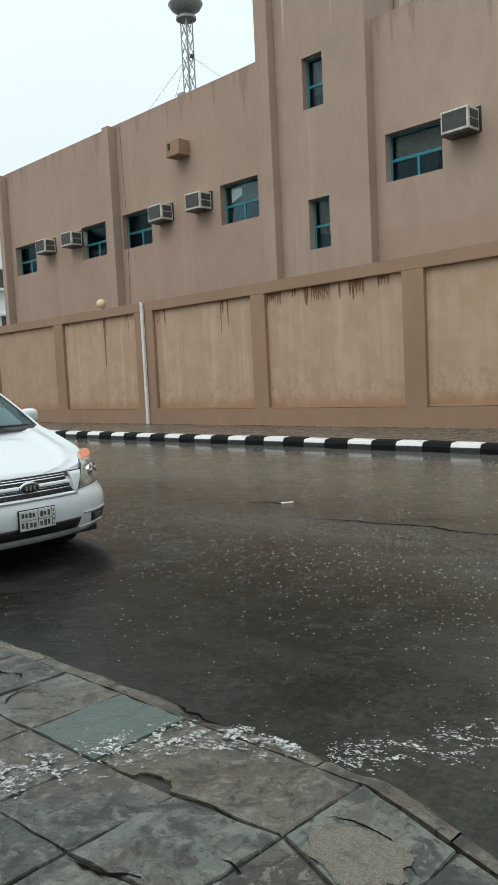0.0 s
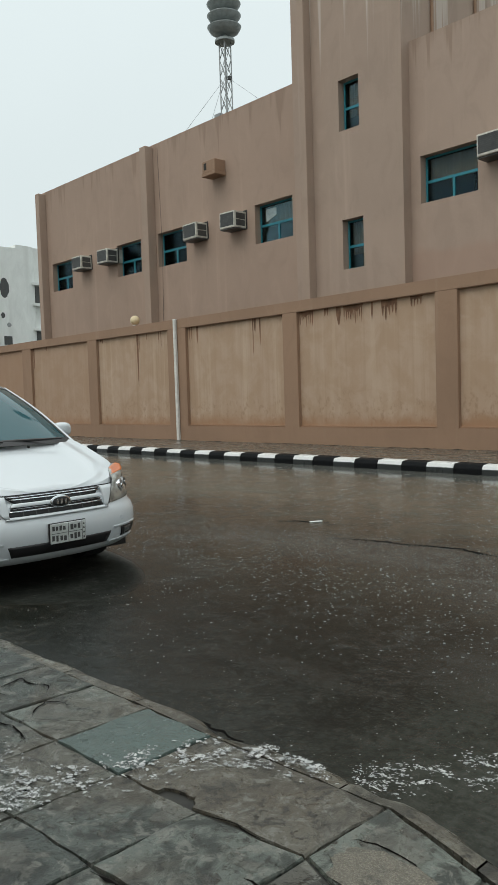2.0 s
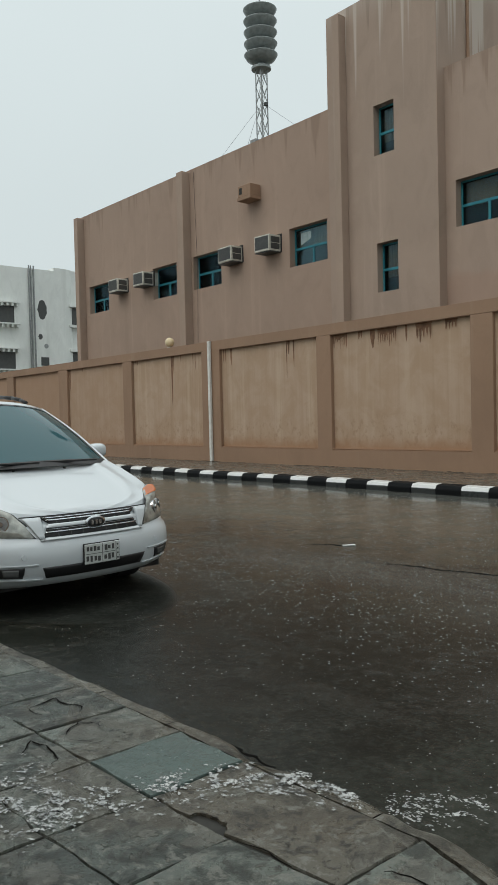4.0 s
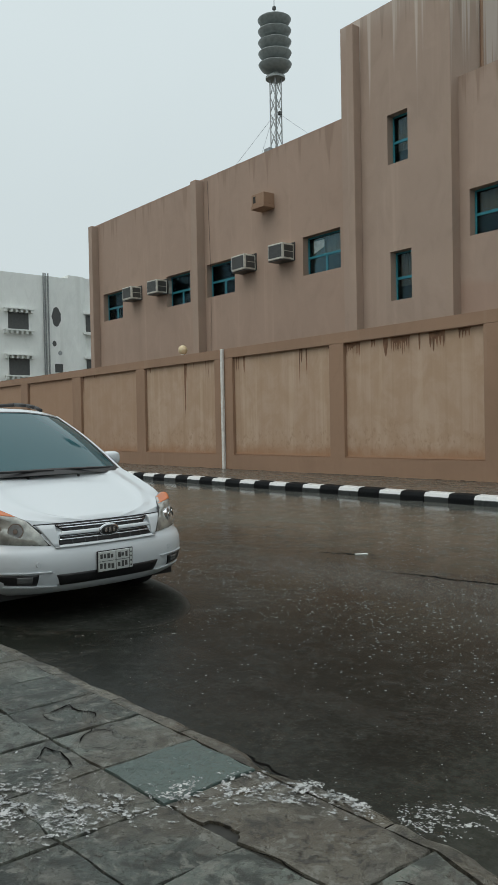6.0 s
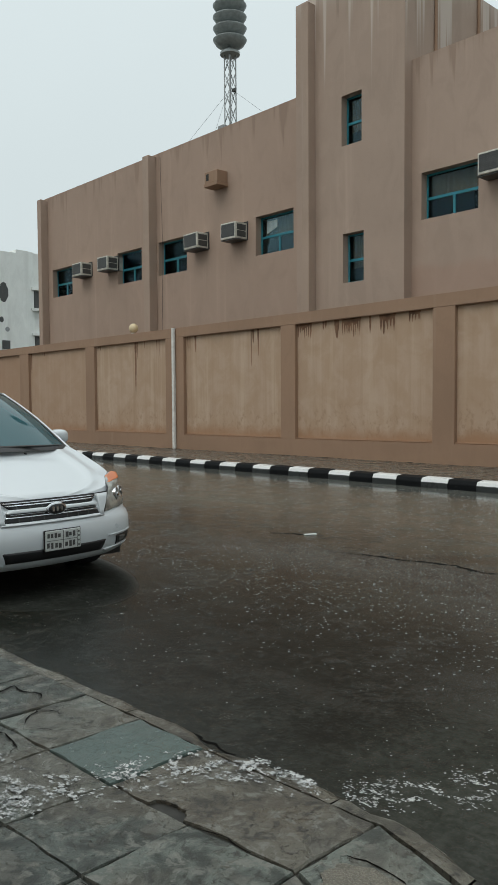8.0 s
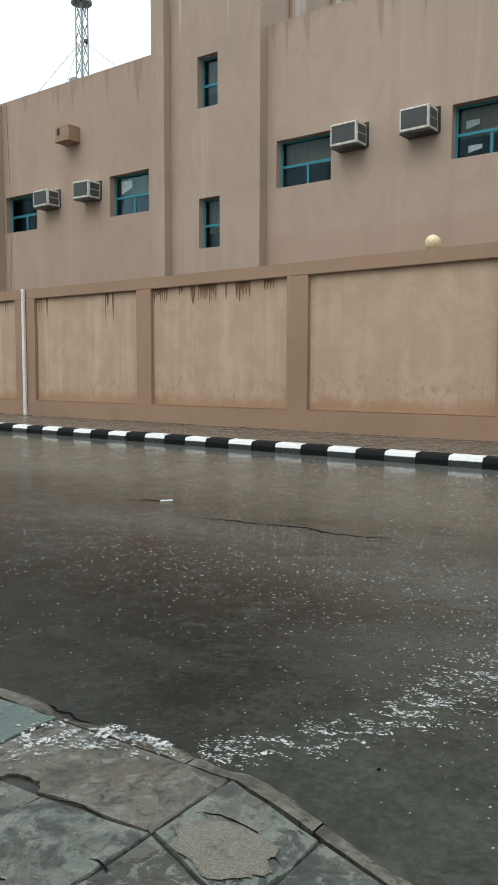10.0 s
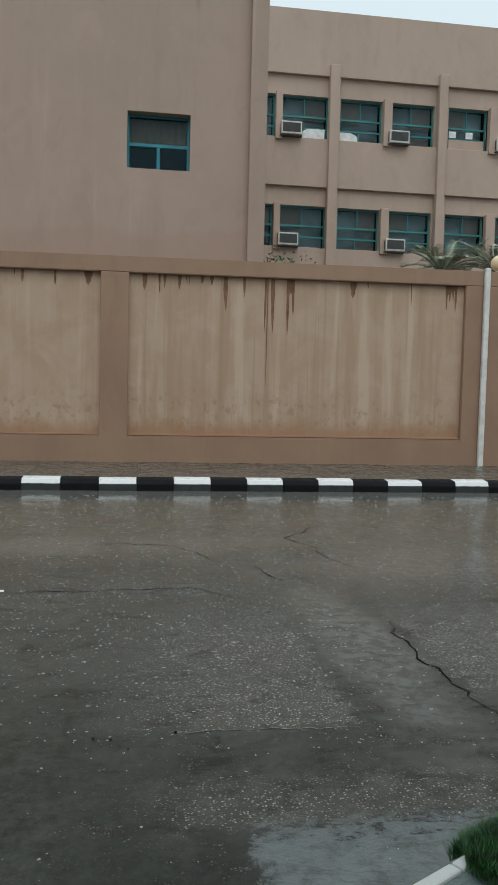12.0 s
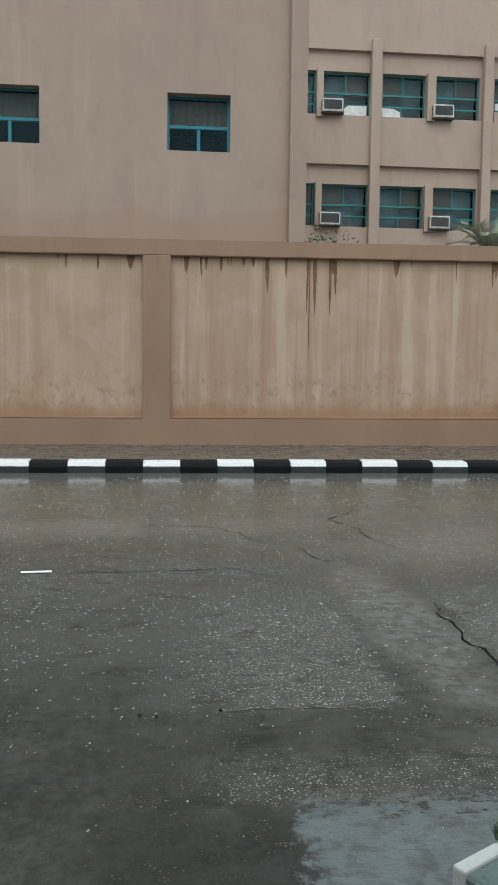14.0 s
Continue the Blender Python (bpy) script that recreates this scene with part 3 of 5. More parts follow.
for (a0, a), (b, b1) in zip(PILLARS, PILLARS[1:]):
    zt, zf, mid = z_top((a + b) / 2) - 0.315, z_foot((a + b) / 2), (a + b) / 2
    bm = box(a - mid - 0.02, b - mid + 0.02, 0, 0.03, zf - zt - 0.05, 0.05)
    ob = finish("panel", bm, M_PANEL, wall, "cream rendered panel with brown drip stains", at=(mid, YW + 0.112, zt))
    key = min(WASHED, key=lambda q: abs(q - a))
    ob.color = (WASHED[key] if abs(key - a) < 1.5 else 0.35, 0.75 if a < -35 else 0.6 if a < -33 else 0.35 if a < -30 else 0.0, 0, 1)


def drips(left, right, runs, seed):
    """Brown runs that dried on a panel below the coping: where along it (0 to 1), width and length in metres, how many over that width."""
    rnd = random.Random(seed)
    mid = (left + right) / 2
    zt = z_top(mid) - 0.315
    bm = bmesh.new()
    layer = 0.0
    for u, width, length, count in runs:
        for q in range(count):
            x = left + u * (right - left) + (width * ((q + 0.5) / count - 0.5) if count > 1 else 0)
            w = max(0.022, (width / count * rnd.uniform(0.5, 1.0)) if count > 1 else width)
            n = length * (rnd.uniform(0.45, 1.05) if count > 1 else 1.0)
            sway = rnd.uniform(-0.015, 0.015)
            layer -= 0.0006
            rows = []
            for i in range(9):
                t = i / 8
                h = w / 2 * ((1 - t) ** 0.55 * 0.75 + 0.25 * (1 - t ** 4) + 0.12 * rnd.uniform(-1, 1) * (t > 0.1))
                rows.append([bm.verts.new((x - mid + sway * t * t + e * max(h, 0.002), layer, 0.03 - (n + 0.03) * t)) for e in (-1, 1)])
            for a, b in zip(rows, rows[1:]):
                bm.faces.new((a[0], a[1], b[1], b[0]))
        if count > 3:
            x0 = left + u * (right - left) - mid
            vs = [(x0 + width * (i / 12 - 0.5), -length * 0.42 * (0.5 + rnd.random() * 0.6) * math.sin(math.pi * (i + 0.6) / 13.2)) for i in range(13)]
            for (xa, za), (xb, zb) in zip(vs, vs[1:]):
                bm.faces.new([bm.verts.new(p) for p in ((xa, 0.0006, 0.03), (xb, 0.0006, 0.03), (xb, 0.0006, zb), (xa, 0.0006, za))])
    ob = finish("drip_stains", bm, M_DRIP, wall, "dark brown runs dried on the panel", at=(mid, YW + 0.1105, zt))
    return tagged(ob, kind="stuff")
drips(-0.005, 6.965, [(0.044, 0.11, 0.36, 1), (0.085, 0.05, 0.39, 1), (0.101, 0.07, 0.28, 1), (0.143, 0.08, 0.30, 1), (0.162, 0.03, 0.17, 1), (0.171, 0.03, 0.19, 1), (0.208, 0.09, 0.17, 1), (0.235, 0.08, 0.19, 1)], 1)
drips(-0.005, 6.965, [(0.275, 0.10, 0.69, 1), (0.330, 0.06, 0.41, 1), (0.393, 0.05, 1.1, 1), (0.399, 0.026, 2.2, 1), (0.414, 0.085, 1.1, 1), (0.459, 0.07, 1.12, 1), (0.474, 0.07, 0.72, 1), (0.466, 0.17, 0.3, 1)], 2)
drips(-0.005, 6.965, [(0.655, 0.15, 0.33, 1), (0.699, 0.03, 0.11, 1), (0.834, 0.028, 0.44, 1), (0.96, 0.27, 0.5, 4)], 3)
drips(-4.945, -0.555, [(0.66, 0.07, 0.25, 1), (0.80, 0.055, 0.28, 1), (0.945, 0.16, 0.25, 1), (0.625, 0.03, 0.11, 1)], 4)
drips(-15.16, -10.66, [(0.06, 0.55, 0.42, 7), (0.225, 0.16, 0.42, 2), (0.32, 0.17, 0.5, 1), (0.43, 0.66, 0.6, 9), (0.57, 0.07, 0.42, 1), (0.69, 0.5, 0.52, 5), (0.87, 0.36, 0.26, 4)], 5)
drips(-20.17, -15.72, [(0.022, 0.06, 0.48, 1), (0.047, 0.05, 0.42, 1), (0.11, 0.10, 0.55, 1), (0.70, 0.045, 1.1, 1), (0.72, 0.10, 0.4, 1), (0.768, 0.075, 0.78, 1), (0.975, 0.06, 0.1, 1)], 6)
drips(-25.6, -21.15, [(0.575, 0.13, 1.9, 1), (0.60, 0.05, 0.6, 1), (0.86, 0.05, 0.42, 1), (0.89, 0.05, 0.55, 1), (0.70, 0.05, 0.24, 1), (0.05, 0.2, 0.2, 2)], 7)
drips(-30.84, -26.23, [(0.02, 0.12, 0.9, 1), (0.25, 0.25, 0.15, 2)], 8)

# ---- main building ----
FB = 18.2
def rescaled(x, z, y, y_new, ex=0.07, ey=-0.58, ez=1.61):
    f = (y_new - ey) / (y - ey)
    return ex + (x - ex) * f, ez + (z - ez) * f
WIN_LEFT = [(-34.08, -32.25, 6.79, 8.09), (-28.50, -26.72, 6.77, 8.08), (-25.55, -23.74, 6.77, 8.08), (-19.90, -18.09, 6.76, 8.08)]
WIN_RIGHT = [(-13.09, -11.29, 6.79, 8.09), (-7.87, -6.06, 6.79, 8.08), (-4.44, -3.01, 6.81, 8.08), (-0.12, 1.335, 6.77, 8.06)]
FT = 17.85
tw = []
for x0, z1, x1, z0 in ((-16.03, 11.04, -15.24, 9.53), (-15.98, 6.86, -15.16, 5.36)):
    a, c = rescaled(x0, z1, FB, FT); b, d = rescaled(x1, z0, FB, FT)
    tw.append((a, b, d, c))
house = tagged(new("main_building"), "two-storey brown rendered school building with teal windows", "building")
part("wall", pierced(-35.4, -17.6, 0, 11.56, FB, 0.3, WIN_LEFT), M_FACADE_L, house)
part("wall", pierced(-13.6, 3.12, 0, 11.31, FB, 0.3, WIN_RIGHT), M_FACADE_R, house)
part("wall", pierced(-17.62, -13.42, 0, 14.2, FT, 0.3, tw), M_FACADE_T, house)
part("wall", box(-13.72, -13.42, FT + 0.3, 24.4, 0, 14.2), M_FACADE_T, house)
part("wall", box(-17.62, -17.32, FT + 0.3, 24.4, 0, 14.2), M_FACADE, house)
part("wall", box(-17.62, -13.42, 24.4, 24.7, 0, 14.2), M_FACADE, house)
part("wall", box(-35.4, -35.1, FB + 0.3, 32, 0, 11.56), M_FACADE, house)
part("wall", box(2.82, 3.12, FB + 0.3, 26.0, 0, 11.31), M_FACADE, house)
part("wall", box(-35.4, 3.12, 32, 32.3, 0, 11.3), M_FACADE, house)
part("roof", box(-35.1, -17.6, FB + 0.3, 32, 10.6, 10.8), M_FARWALK, house)
part("roof", box(-13.42, 2.82, FB + 0.3, 32, 10.3, 10.5), M_FARWALK, house)
part("roof", box(-17.32, -13.72, FT + 0.3, 24.4, 13.7, 13.9), M_FARWALK, house)
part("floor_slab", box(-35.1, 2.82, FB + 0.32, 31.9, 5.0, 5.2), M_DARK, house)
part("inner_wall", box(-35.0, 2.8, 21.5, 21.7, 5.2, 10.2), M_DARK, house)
# pilasters: x range, top, front
for a, b, top, front, back in ((-35.5, -35.15, 11.66, FB - 0.36, FB), (-26.6, -26.2, 11.68, FB - 0.38, FB), (-17.72, -17.42, 14.42, FT - 0.32, FT), (-5.66, -5.24, 11.31, FB - 0.25, FB), (2.74, 3.14, 11.33, FB - 0.2, FB)):
    f = (front + 0.58) / (FB + 0.58)
    a, b = 0.07 + (a - 0.07) * f, 0.07 + (b - 0.07) * f
    part("pilaster", box(a, b, front, back, 0, 1.61 + (top - 1.61) * f, bevel=0.012), M_FACADE, house)
# rain pipes on the tower's side
for y in (19.3, 21.6):
    part("rain_pipe", tube((-13.37, y, 10.6), (-13.37, y, 14.2), 0.05), M_FRAME, house)


def window(x0, x1, z0, z1, y, curtain, parent_name="window", teal=M_TEAL):
    """A casement: teal frame, a wide fixed light above, two lights below, a curtain behind."""
    w, h = x1 - x0, z1 - z0
    ob = thing(parent_name, (x0, y, z0), "teal metal window with dark glass and a brown curtain", "window", "building windows")
    t, d = 0.055, 0.06
    zt = h * 0.47
    for nm, q in (("jamb", (0, t, 0, h)), ("jamb", (w - t, w, 0, h)), ("head", (t, w - t, h - t, h)), ("sill", (t, w - t, 0, t)), ("transom", (t, w - t, zt - 0.04, zt + 0.04))):
        part(nm, box(q[0], q[1], 0, d, q[2], q[3], bevel=0.006), teal, ob)
    if w > 1.0:
        part("mullion", box(w / 2 - 0.04, w / 2 + 0.04, 0.002, d - 0.002, t, zt - 0.04, bevel=0.006), teal, ob)
        lights = ((t, w / 2 - 0.04, t, zt - 0.04), (w / 2 + 0.04, w - t, t, zt - 0.04), (t, w - t, zt + 0.04, h - t))
    else:
        lights = ((t, w - t, t, zt - 0.04), (t, w - t, zt + 0.04, h - t))
    for q in lights:
        part("pane", box(q[0], q[1], 0.025, 0.031, q[2], q[3]), M_GLASS, ob)
    rows = []
    for j in range(2):
        rows.append([(0.02 + (w - 0.04) * i / 40, 0.22 + 0.025 * math.sin(i * 1.3) + 0.012 * math.sin(i * 2.9), (zt * curtain if j == 0 else h - 0.02)) for i in range(41)])
    part("curtain", grid_mesh(rows), M_CURTAIN, ob, smooth=True)
    return ob

for i, q in enumerate(WIN_LEFT + WIN_RIGHT):
    window(*q, FB + 0.25, (1.0, 0.95, 1.0, 1.05)[i % 4])
for q in tw:
    window(*q, FT + 0.25, 0.7)


def ac_unit(w, h, d, group):
    """A window air conditioner that sticks out of the wall: cream case, dark grille, louvred flank, tray."""
    ob = thing("air_conditioner", (0, 0, 0), "cream metal window air conditioner with a dark grille", "air conditioner", group)
    part("case", box(-w / 2, w / 2, -d, 0.25, 0, h, bevel=0.02, seg=2), M_ACBODY, ob)
    part("grille", box(-w / 2 + 0.05, w / 2 - 0.05, -d - 0.008, -d + 0.02, 0.07, h - 0.05), M_ACGRILLE, ob, "dark condenser grille")
    n = 9
    for i in range(n):
        z = 0.09 + (h - 0.17) * i / (n - 1)
        part("slat", box(-w / 2 + 0.05, w / 2 - 0.05, -d - 0.016, -d - 0.008, z, z + 0.012), M_ACGRILLE, ob)
    for s in (-1, 1):
        for a in (0.12, 0.52):
            part("side_vent", box(min(s * w / 2, s * (w / 2 + 0.006)), max(s * w / 2, s * (w / 2 + 0.006)), -d + 0.08, -0.06, h * a, h * (a + 0.36)), M_ACGRILLE, ob)
    # Dark plate on the wall stands for the shade in the gap.
    part("gap_shade", box(-w / 2 - 0.02, w / 2 + 0.07, -0.012, 0.02, -0.02, h + 0.06), M_DARK, ob, "dark plate drawn as the shaded gap round the case")
    part("tray", box(-w / 2 - 0.02, w / 2 + 0.02, -d + 0.05, 0.0, -0.035, -0.004), M_ACGRILLE, ob)
    return ob

ac_big = ac_unit(0.78, 0.56, 0.55, "facade air conditioners")
AC_MAIN = [(-30.95, 7.40), (-28.85, 7.38), (-22.85, 7.38), (-20.75, 7.40), (-10.60, 7.47), (-8.62, 7.49)]
ac_big.matrix_basis = pose(AC_MAIN[0][0], FB, AC_MAIN[0][1])
for i, (x, z) in enumerate(AC_MAIN[1:]):
    copy_thing(ac_big, pose(x, FB, z, 0, random.Random(i).uniform(-1.5, 1.5), 0))


def vent_box(x0, x1, z0, z1, y, d):
    ob = thing("vent_hood", ((x0 + x1) / 2, y, z0), "brown boxed vent hood projecting from the facade", "vent")
    w, h = x1 - x0, z1 - z0
    part("hood", box(-w / 2, w / 2, -d, 0.0, 0.12, h, bevel=0.015), M_FRAME, ob)
    part("lip", box(-w / 2 - 0.02, w / 2 + 0.02, -d - 0.02, 0.0, 0.0, 0.116, bevel=0.01), M_FRAME, ob)
    part("opening", box(-w / 2 + 0.1, -w / 2 + 0.24, -d - 0.006, -d + 0.05, 0.22, h - 0.08), M_DARK, ob)
vent_box(-22.05, -21.35, 9.42, 9.95, FB, 0.5)
vent_box(-5.12, -4.62, 9.42, 9.98, FB, 0.4)

# ---- rear wing ----
YG = 26.2
WX = [(3.4, 4.71), (4.93, 6.56), (6.97, 8.46), (8.75, 10.34), (10.85, 12.29), (12.63, 14.15), (14.75, 16.2)]
wing_holes = [(a, b, z0, z1) for a, b in WX for z0, z1 in ((10.31, 11.75), (6.66, 8.08))]
wing = tagged(new("rear_wing"), "brown three-storey rear wing with rows of teal windows", "building")
part("wall", pierced(-2, 22, 0, 14.5, YG, 0.3, wing_holes), M_WING, wing)
part("back_wall", box(-2, 22, 33, 33.3, 0, 14.5), M_WING, wing)
part("end_wall", box(21.7, 22, YG + 0.3, 33, 0, 14.5), M_WING, wing)
part("end_wall", box(-2, -1.7, YG + 0.3, 33, 0, 14.5), M_WING, wing)
part("roof", box(-1.7, 21.7, YG + 0.3, 33, 13.8, 14.0), M_FARWALK, wing)
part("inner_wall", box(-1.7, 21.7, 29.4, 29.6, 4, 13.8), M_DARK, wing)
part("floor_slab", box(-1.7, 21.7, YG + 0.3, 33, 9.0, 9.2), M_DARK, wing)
part("parapet_band", box(3.0, 22, YG - 0.14, YG, 12.40, 14.53, bevel=0.01), M_WING, wing)
part("spandrel_band", box(3.0, 22, YG - 0.14, YG, 8.70, 10.31, bevel=0.01), M_WING, wing)
part("spandrel_band", box(3.0, 22, YG - 0.14, YG, 5.0, 6.66, bevel=0.01), M_WING, wing)
for a, b in ((6.60, 6.94), (10.50, 10.81), (14.36, 14.68), (18.2, 18.55)):
    part("pilaster", box(a * 0.99, b * 0.99, YG - 0.3, YG, 0, 12.75, bevel=0.015), M_WING, wing)
for a, b in ((4.71, 4.93), (8.46, 8.75), (12.29, 12.63)):
    for z0, z1 in ((10.20, 11.78), (6.55, 8.11)):
        part("pier", box(a, b, YG - 0.24, YG + 0.1, z0, z1, bevel=0.01), M_WING, wing)


def strip_window(x0, x1, z0, z1, y, blind):
    w, h = x1 - x0, z1 - z0
    ob = thing("window", (x0, y, z0), "teal barred window with dark glass and blinds", "window", "wing windows")
    t = 0.05
    bars = [("jamb", (0, t, 0, h)), ("jamb", (w - t, w, 0, h)), ("head", (t, w - t, h - t, h)), ("sill", (t, w - t, 0, t)),
            ("transom", (t, w - t, h * 0.54 - 0.03, h * 0.54 + 0.03)), ("transom", (t, w - t, h * 0.28 - 0.025, h * 0.28 + 0.025)),
            ("mullion", (w / 2 - 0.02, w / 2 + 0.02, h * 0.54 + 0.03, h - t)), ("mullion", (w * 0.45, w * 0.45 + 0.04, t, h * 0.28 - 0.025))]
    for i, (nm, q) in enumerate(bars):
        part(nm, box(q[0], q[1], 0.001 * i, 0.06, q[2], q[3]), M_TEAL2, ob)
    for q in ((t, w - t, t, h * 0.28 - 0.025), (t, w - t, h * 0.28 + 0.025, h * 0.54 - 0.03), (t, w / 2 - 0.02, h * 0.54 + 0.03, h - t), (w / 2 + 0.02, w - t, h * 0.54 + 0.03, h - t)):
        part("pane", box(q[0], q[1], 0.03, 0.036, q[2], q[3]), M_GLASS2, ob)
    half = 0.04 if blind else w / 2
    part("curtain", box(half, half + w / 2 - 0.05, 0.2, 0.21, h * 0.5, h - 0.02), M_CURTAIN, ob)
    part("blind", box(0.05, w - 0.05, 0.3, 0.31, h * 0.28, h - 0.02), M_CURTAIN2, ob)
    part("blind", box(0.05, w * 0.47, 0.28, 0.29, 0.02, h * 0.28 - 0.01), M_CURTAIN3 if blind else M_CURTAIN2, ob)
    part("blind", box(w * 0.47, w - 0.05, 0.26, 0.27, 0.02, h * 0.28 - 0.01), M_CURTAIN2 if blind else M_CURTAIN, ob)
    return ob
for i, (a, b) in enumerate(WX):
    for j, (z0, z1) in enumerate(((10.31, 11.75), (6.66, 8.08))):
        strip_window(a, b, z0, z1, YG + 0.14, (i + j) % 2 == 0)
ac_small = ac_unit(0.70, 0.42, 0.30, "wing air conditioners")
ac_small.matrix_basis = pose(5.22, YG - 0.1, 10.33)
for x, z in ((8.98, 10.29), (12.85, 10.27), (5.20, 6.66), (8.96, 6.64), (12.85, 6.64)):
    copy_thing(ac_small, pose(x, YG - 0.1, z))


def board(x0, x1, z0, z1, y, cut):
    """A white board propped in a window, one upper corner rounded off."""
    bm = bmesh.new()
    c = 0.12
    pts = [(x0, z0), (x1, z0)] + ([(x1, z1 - c), (x1 - 2 * c, z1), (x0, z1)] if cut > 0 else [(x1, z1), (x0 + 1.3 * c, z1), (x0, z1 - c)])
    f = [bm.verts.new((x, y, z)) for x, z in pts]; g = [bm.verts.new((x, y + 0.02, z)) for x, z in pts]
    bm.faces.new(f); bm.faces.new(list(reversed(g)))
    for i in range(len(f)):
        j = (i + 1) % len(f)
        bm.faces.new((f[i], f[j], g[j], g[i]))
    ob = finish("white_board", bm, M_WHITE)
    tagged(ob, "white sheet propped behind the lower window bars", "board")
board(5.68, 6.46, 10.33, 10.70, YG + 0.10, -1)
board(7.0, 7.62, 10.33, 10.66, YG + 0.10, 1)
for x in (10.93, 11.55, 12.72):
    ob = finish("paper_notice", box(x, x + 0.26, YG + 0.115, YG + 0.12, 10.76, 10.98), M_WHITE)
    tagged(ob, "white paper taped inside a window pane", "paper")
# First sheet is paper; the two low ones draw light reflections.
for x0, x1, z0, z1 in ((-19.62, -19.12, 7.5, 7.92), (-7.62, -7.28, 7.52, 7.72), (-7.55, -7.2, 6.95, 7.12), (-6.75, -6.55, 7.0, 7.1)):
    bm = box(x0, x1, FB + 0.275, FB + 0.28, z0, z1)
    for v in bm.verts:
        if v.co.x > (x0 + x1) / 2 and v.co.z < (z0 + z1) / 2:
            v.co.z += (z1 - z0) * 0.4
    tagged(finish("paper_notice", bm, M_WHITE), "white sheet behind a facade window, drawn for paper and for reflections", "paper")
ob = finish("infill_panel", box(10.9, 12.2, YG + 0.06, YG + 0.13, 10.325, 10.68), M_WING)
tagged(ob, "brown infill board closing the lower window", "board")

# ---- globes, pipes ----
def globe_lamp(x, z, y=YW + 0.16):
    ob = thing("globe_lamp", (x, y, z), "cream globe lamp on top of the boundary wall", "lamp", "wall lamps")
    bm = bmesh.new(); bmesh.ops.create_uvsphere(bm, u_segments=28, v_segments=18, radius=0.17, matrix=Matrix.Translation((0, 0, 0.2)))
    part("globe", bm, M_GLOBE, ob, smooth=True)
    part("base", tube((0, 0, -0.01), (0, 0, 0.06), 0.09, seg=20, r2=0.07), M_ACBODY, ob)
for x in (-23.22, -7.03, 7.74):
    globe_lamp(x, z_top(x) - (0.06 if x == -7.03 else 0.0))
def wall_pipe(x, top):
    ob = thing("white_pipe", (x, YW - 0.06, 0.19), "white plastic pipe standing against the boundary wall", "pipe", "wall pipes")
    part("pipe", box(-0.058, 0.058, -0.045, 0.045, 0, top - 0.19, bevel=0.02, seg=3), M_PIPE, ob)
    part("pipe_cap", box(-0.064, 0.064, -0.05, 0.05, top - 0.22, top - 0.185, bevel=0.01), M_PIPE, ob)
wall_pipe(-20.63, 4.14)
wall_pipe(7.395, 4.33)

ob = thing("facade_cable", (-25.35, FB - 0.03, 4.0), "thin dark cable hanging down the facade", "cable")
part("cable", tube((0, 0, 0), (0.12, 0, 3.6), 0.006, seg=5), M_DARK, ob)
part("cable", tube((0.12, 0, 3.6), (0.0, 0, 7.4), 0.006, seg=5), M_DARK, ob)

# ---- siren mast on the roof ----
def siren_mast(x, y):
    ob = thing("siren_mast", (x, y, 10.8), "grey stacked-disc warning siren on a lattice mast", "siren")
    h = 16.45 - 10.8
    s = 0.17
    legs = [(-s, -s), (s, -s), (s, s), (-s, s)]
    for a, b in legs:
        part("leg", tube((a, b, 0), (a, b, h), 0.028, seg=6), M_STEEL, ob)
    n = 8
    bm = bmesh.new()
    for i in range(n):
        z0, z1 = h * i / n, h * (i + 1) / n
        for k in range(4):
            a, b = legs[k], legs[(k + 1) % 4]
            tube((*a, z0), (*b, z1), 0.012, bm, 5); tube((*b, z0), (*a, z1), 0.012, bm, 5)
    part("lattice", bm, M_STEEL, ob)
    part("collar", tube((0, 0, h), (0, 0, h + 0.10), 0.42, seg=28), M_SIREN, ob)
    part("neck", tube((0, 0, h + 0.1), (0, 0, h + 0.42), 0.16, seg=16), M_SIREN, ob)
    z = h + 0.25
    for i in range(5):
        bm = bmesh.new()
        prof = [(0.12, 0.02), (0.40, 0.06), (0.60, 0.17), (0.71, 0.34), (0.72, 0.37), (0.66, 0.40), (0.46, 0.47), (0.2, 0.52)]
        rings = [[bm.verts.new((r * math.cos(a * math.tau / 36), r * math.sin(a * math.tau / 36), q)) for a in range(36)] for r, q in prof]
        for a, b in zip(rings, rings[1:]):
            for k in range(36):
                bm.faces.new((a[k], a[(k + 1) % 36], b[(k + 1) % 36], b[k]))
        bm.faces.new(list(reversed(rings[0]))); bm.faces.new(rings[-1])
        d = part("siren_disc", bm, M_SIREN, ob, smooth=True); d.location = (0, 0, z)
        z += 0.475
    part("finial", tube((0, 0, z), (0, 0, z + 1.3), 0.02, seg=6), M_STEEL, ob)
    part("lightning_cap", box(-0.06, 0.06, -0.06, 0.06, z + 0.33, z + 0.46), M_ACGRILLE, ob)
    part("control_box", box(-0.62, -0.25, -0.2, 0.2, h * 0.40, h * 0.40 + 0.55, bevel=0.02), M_STEEL, ob)
    for k, (dx, dy, dz) in enumerate(((-4.0, -1.5, 0.4), (-4.6, 1.5, 0.4), (4.6, 0.5, 0.6))):
        part("guy_wire", tube((0.2 if dx > 0 else -0.2, 0, h * 0.73), (dx, dy, dz), 0.007, seg=5), M_STEEL, ob)
    part("cleat", box(0.16, 0.32, -0.06, 0.06, h * 0.72, h * 0.72 + 0.13), M_ACGRILLE, ob)
siren_mast(-25.47, 22.0)

# ---- white house at the end of the street ----
XH = -56.0
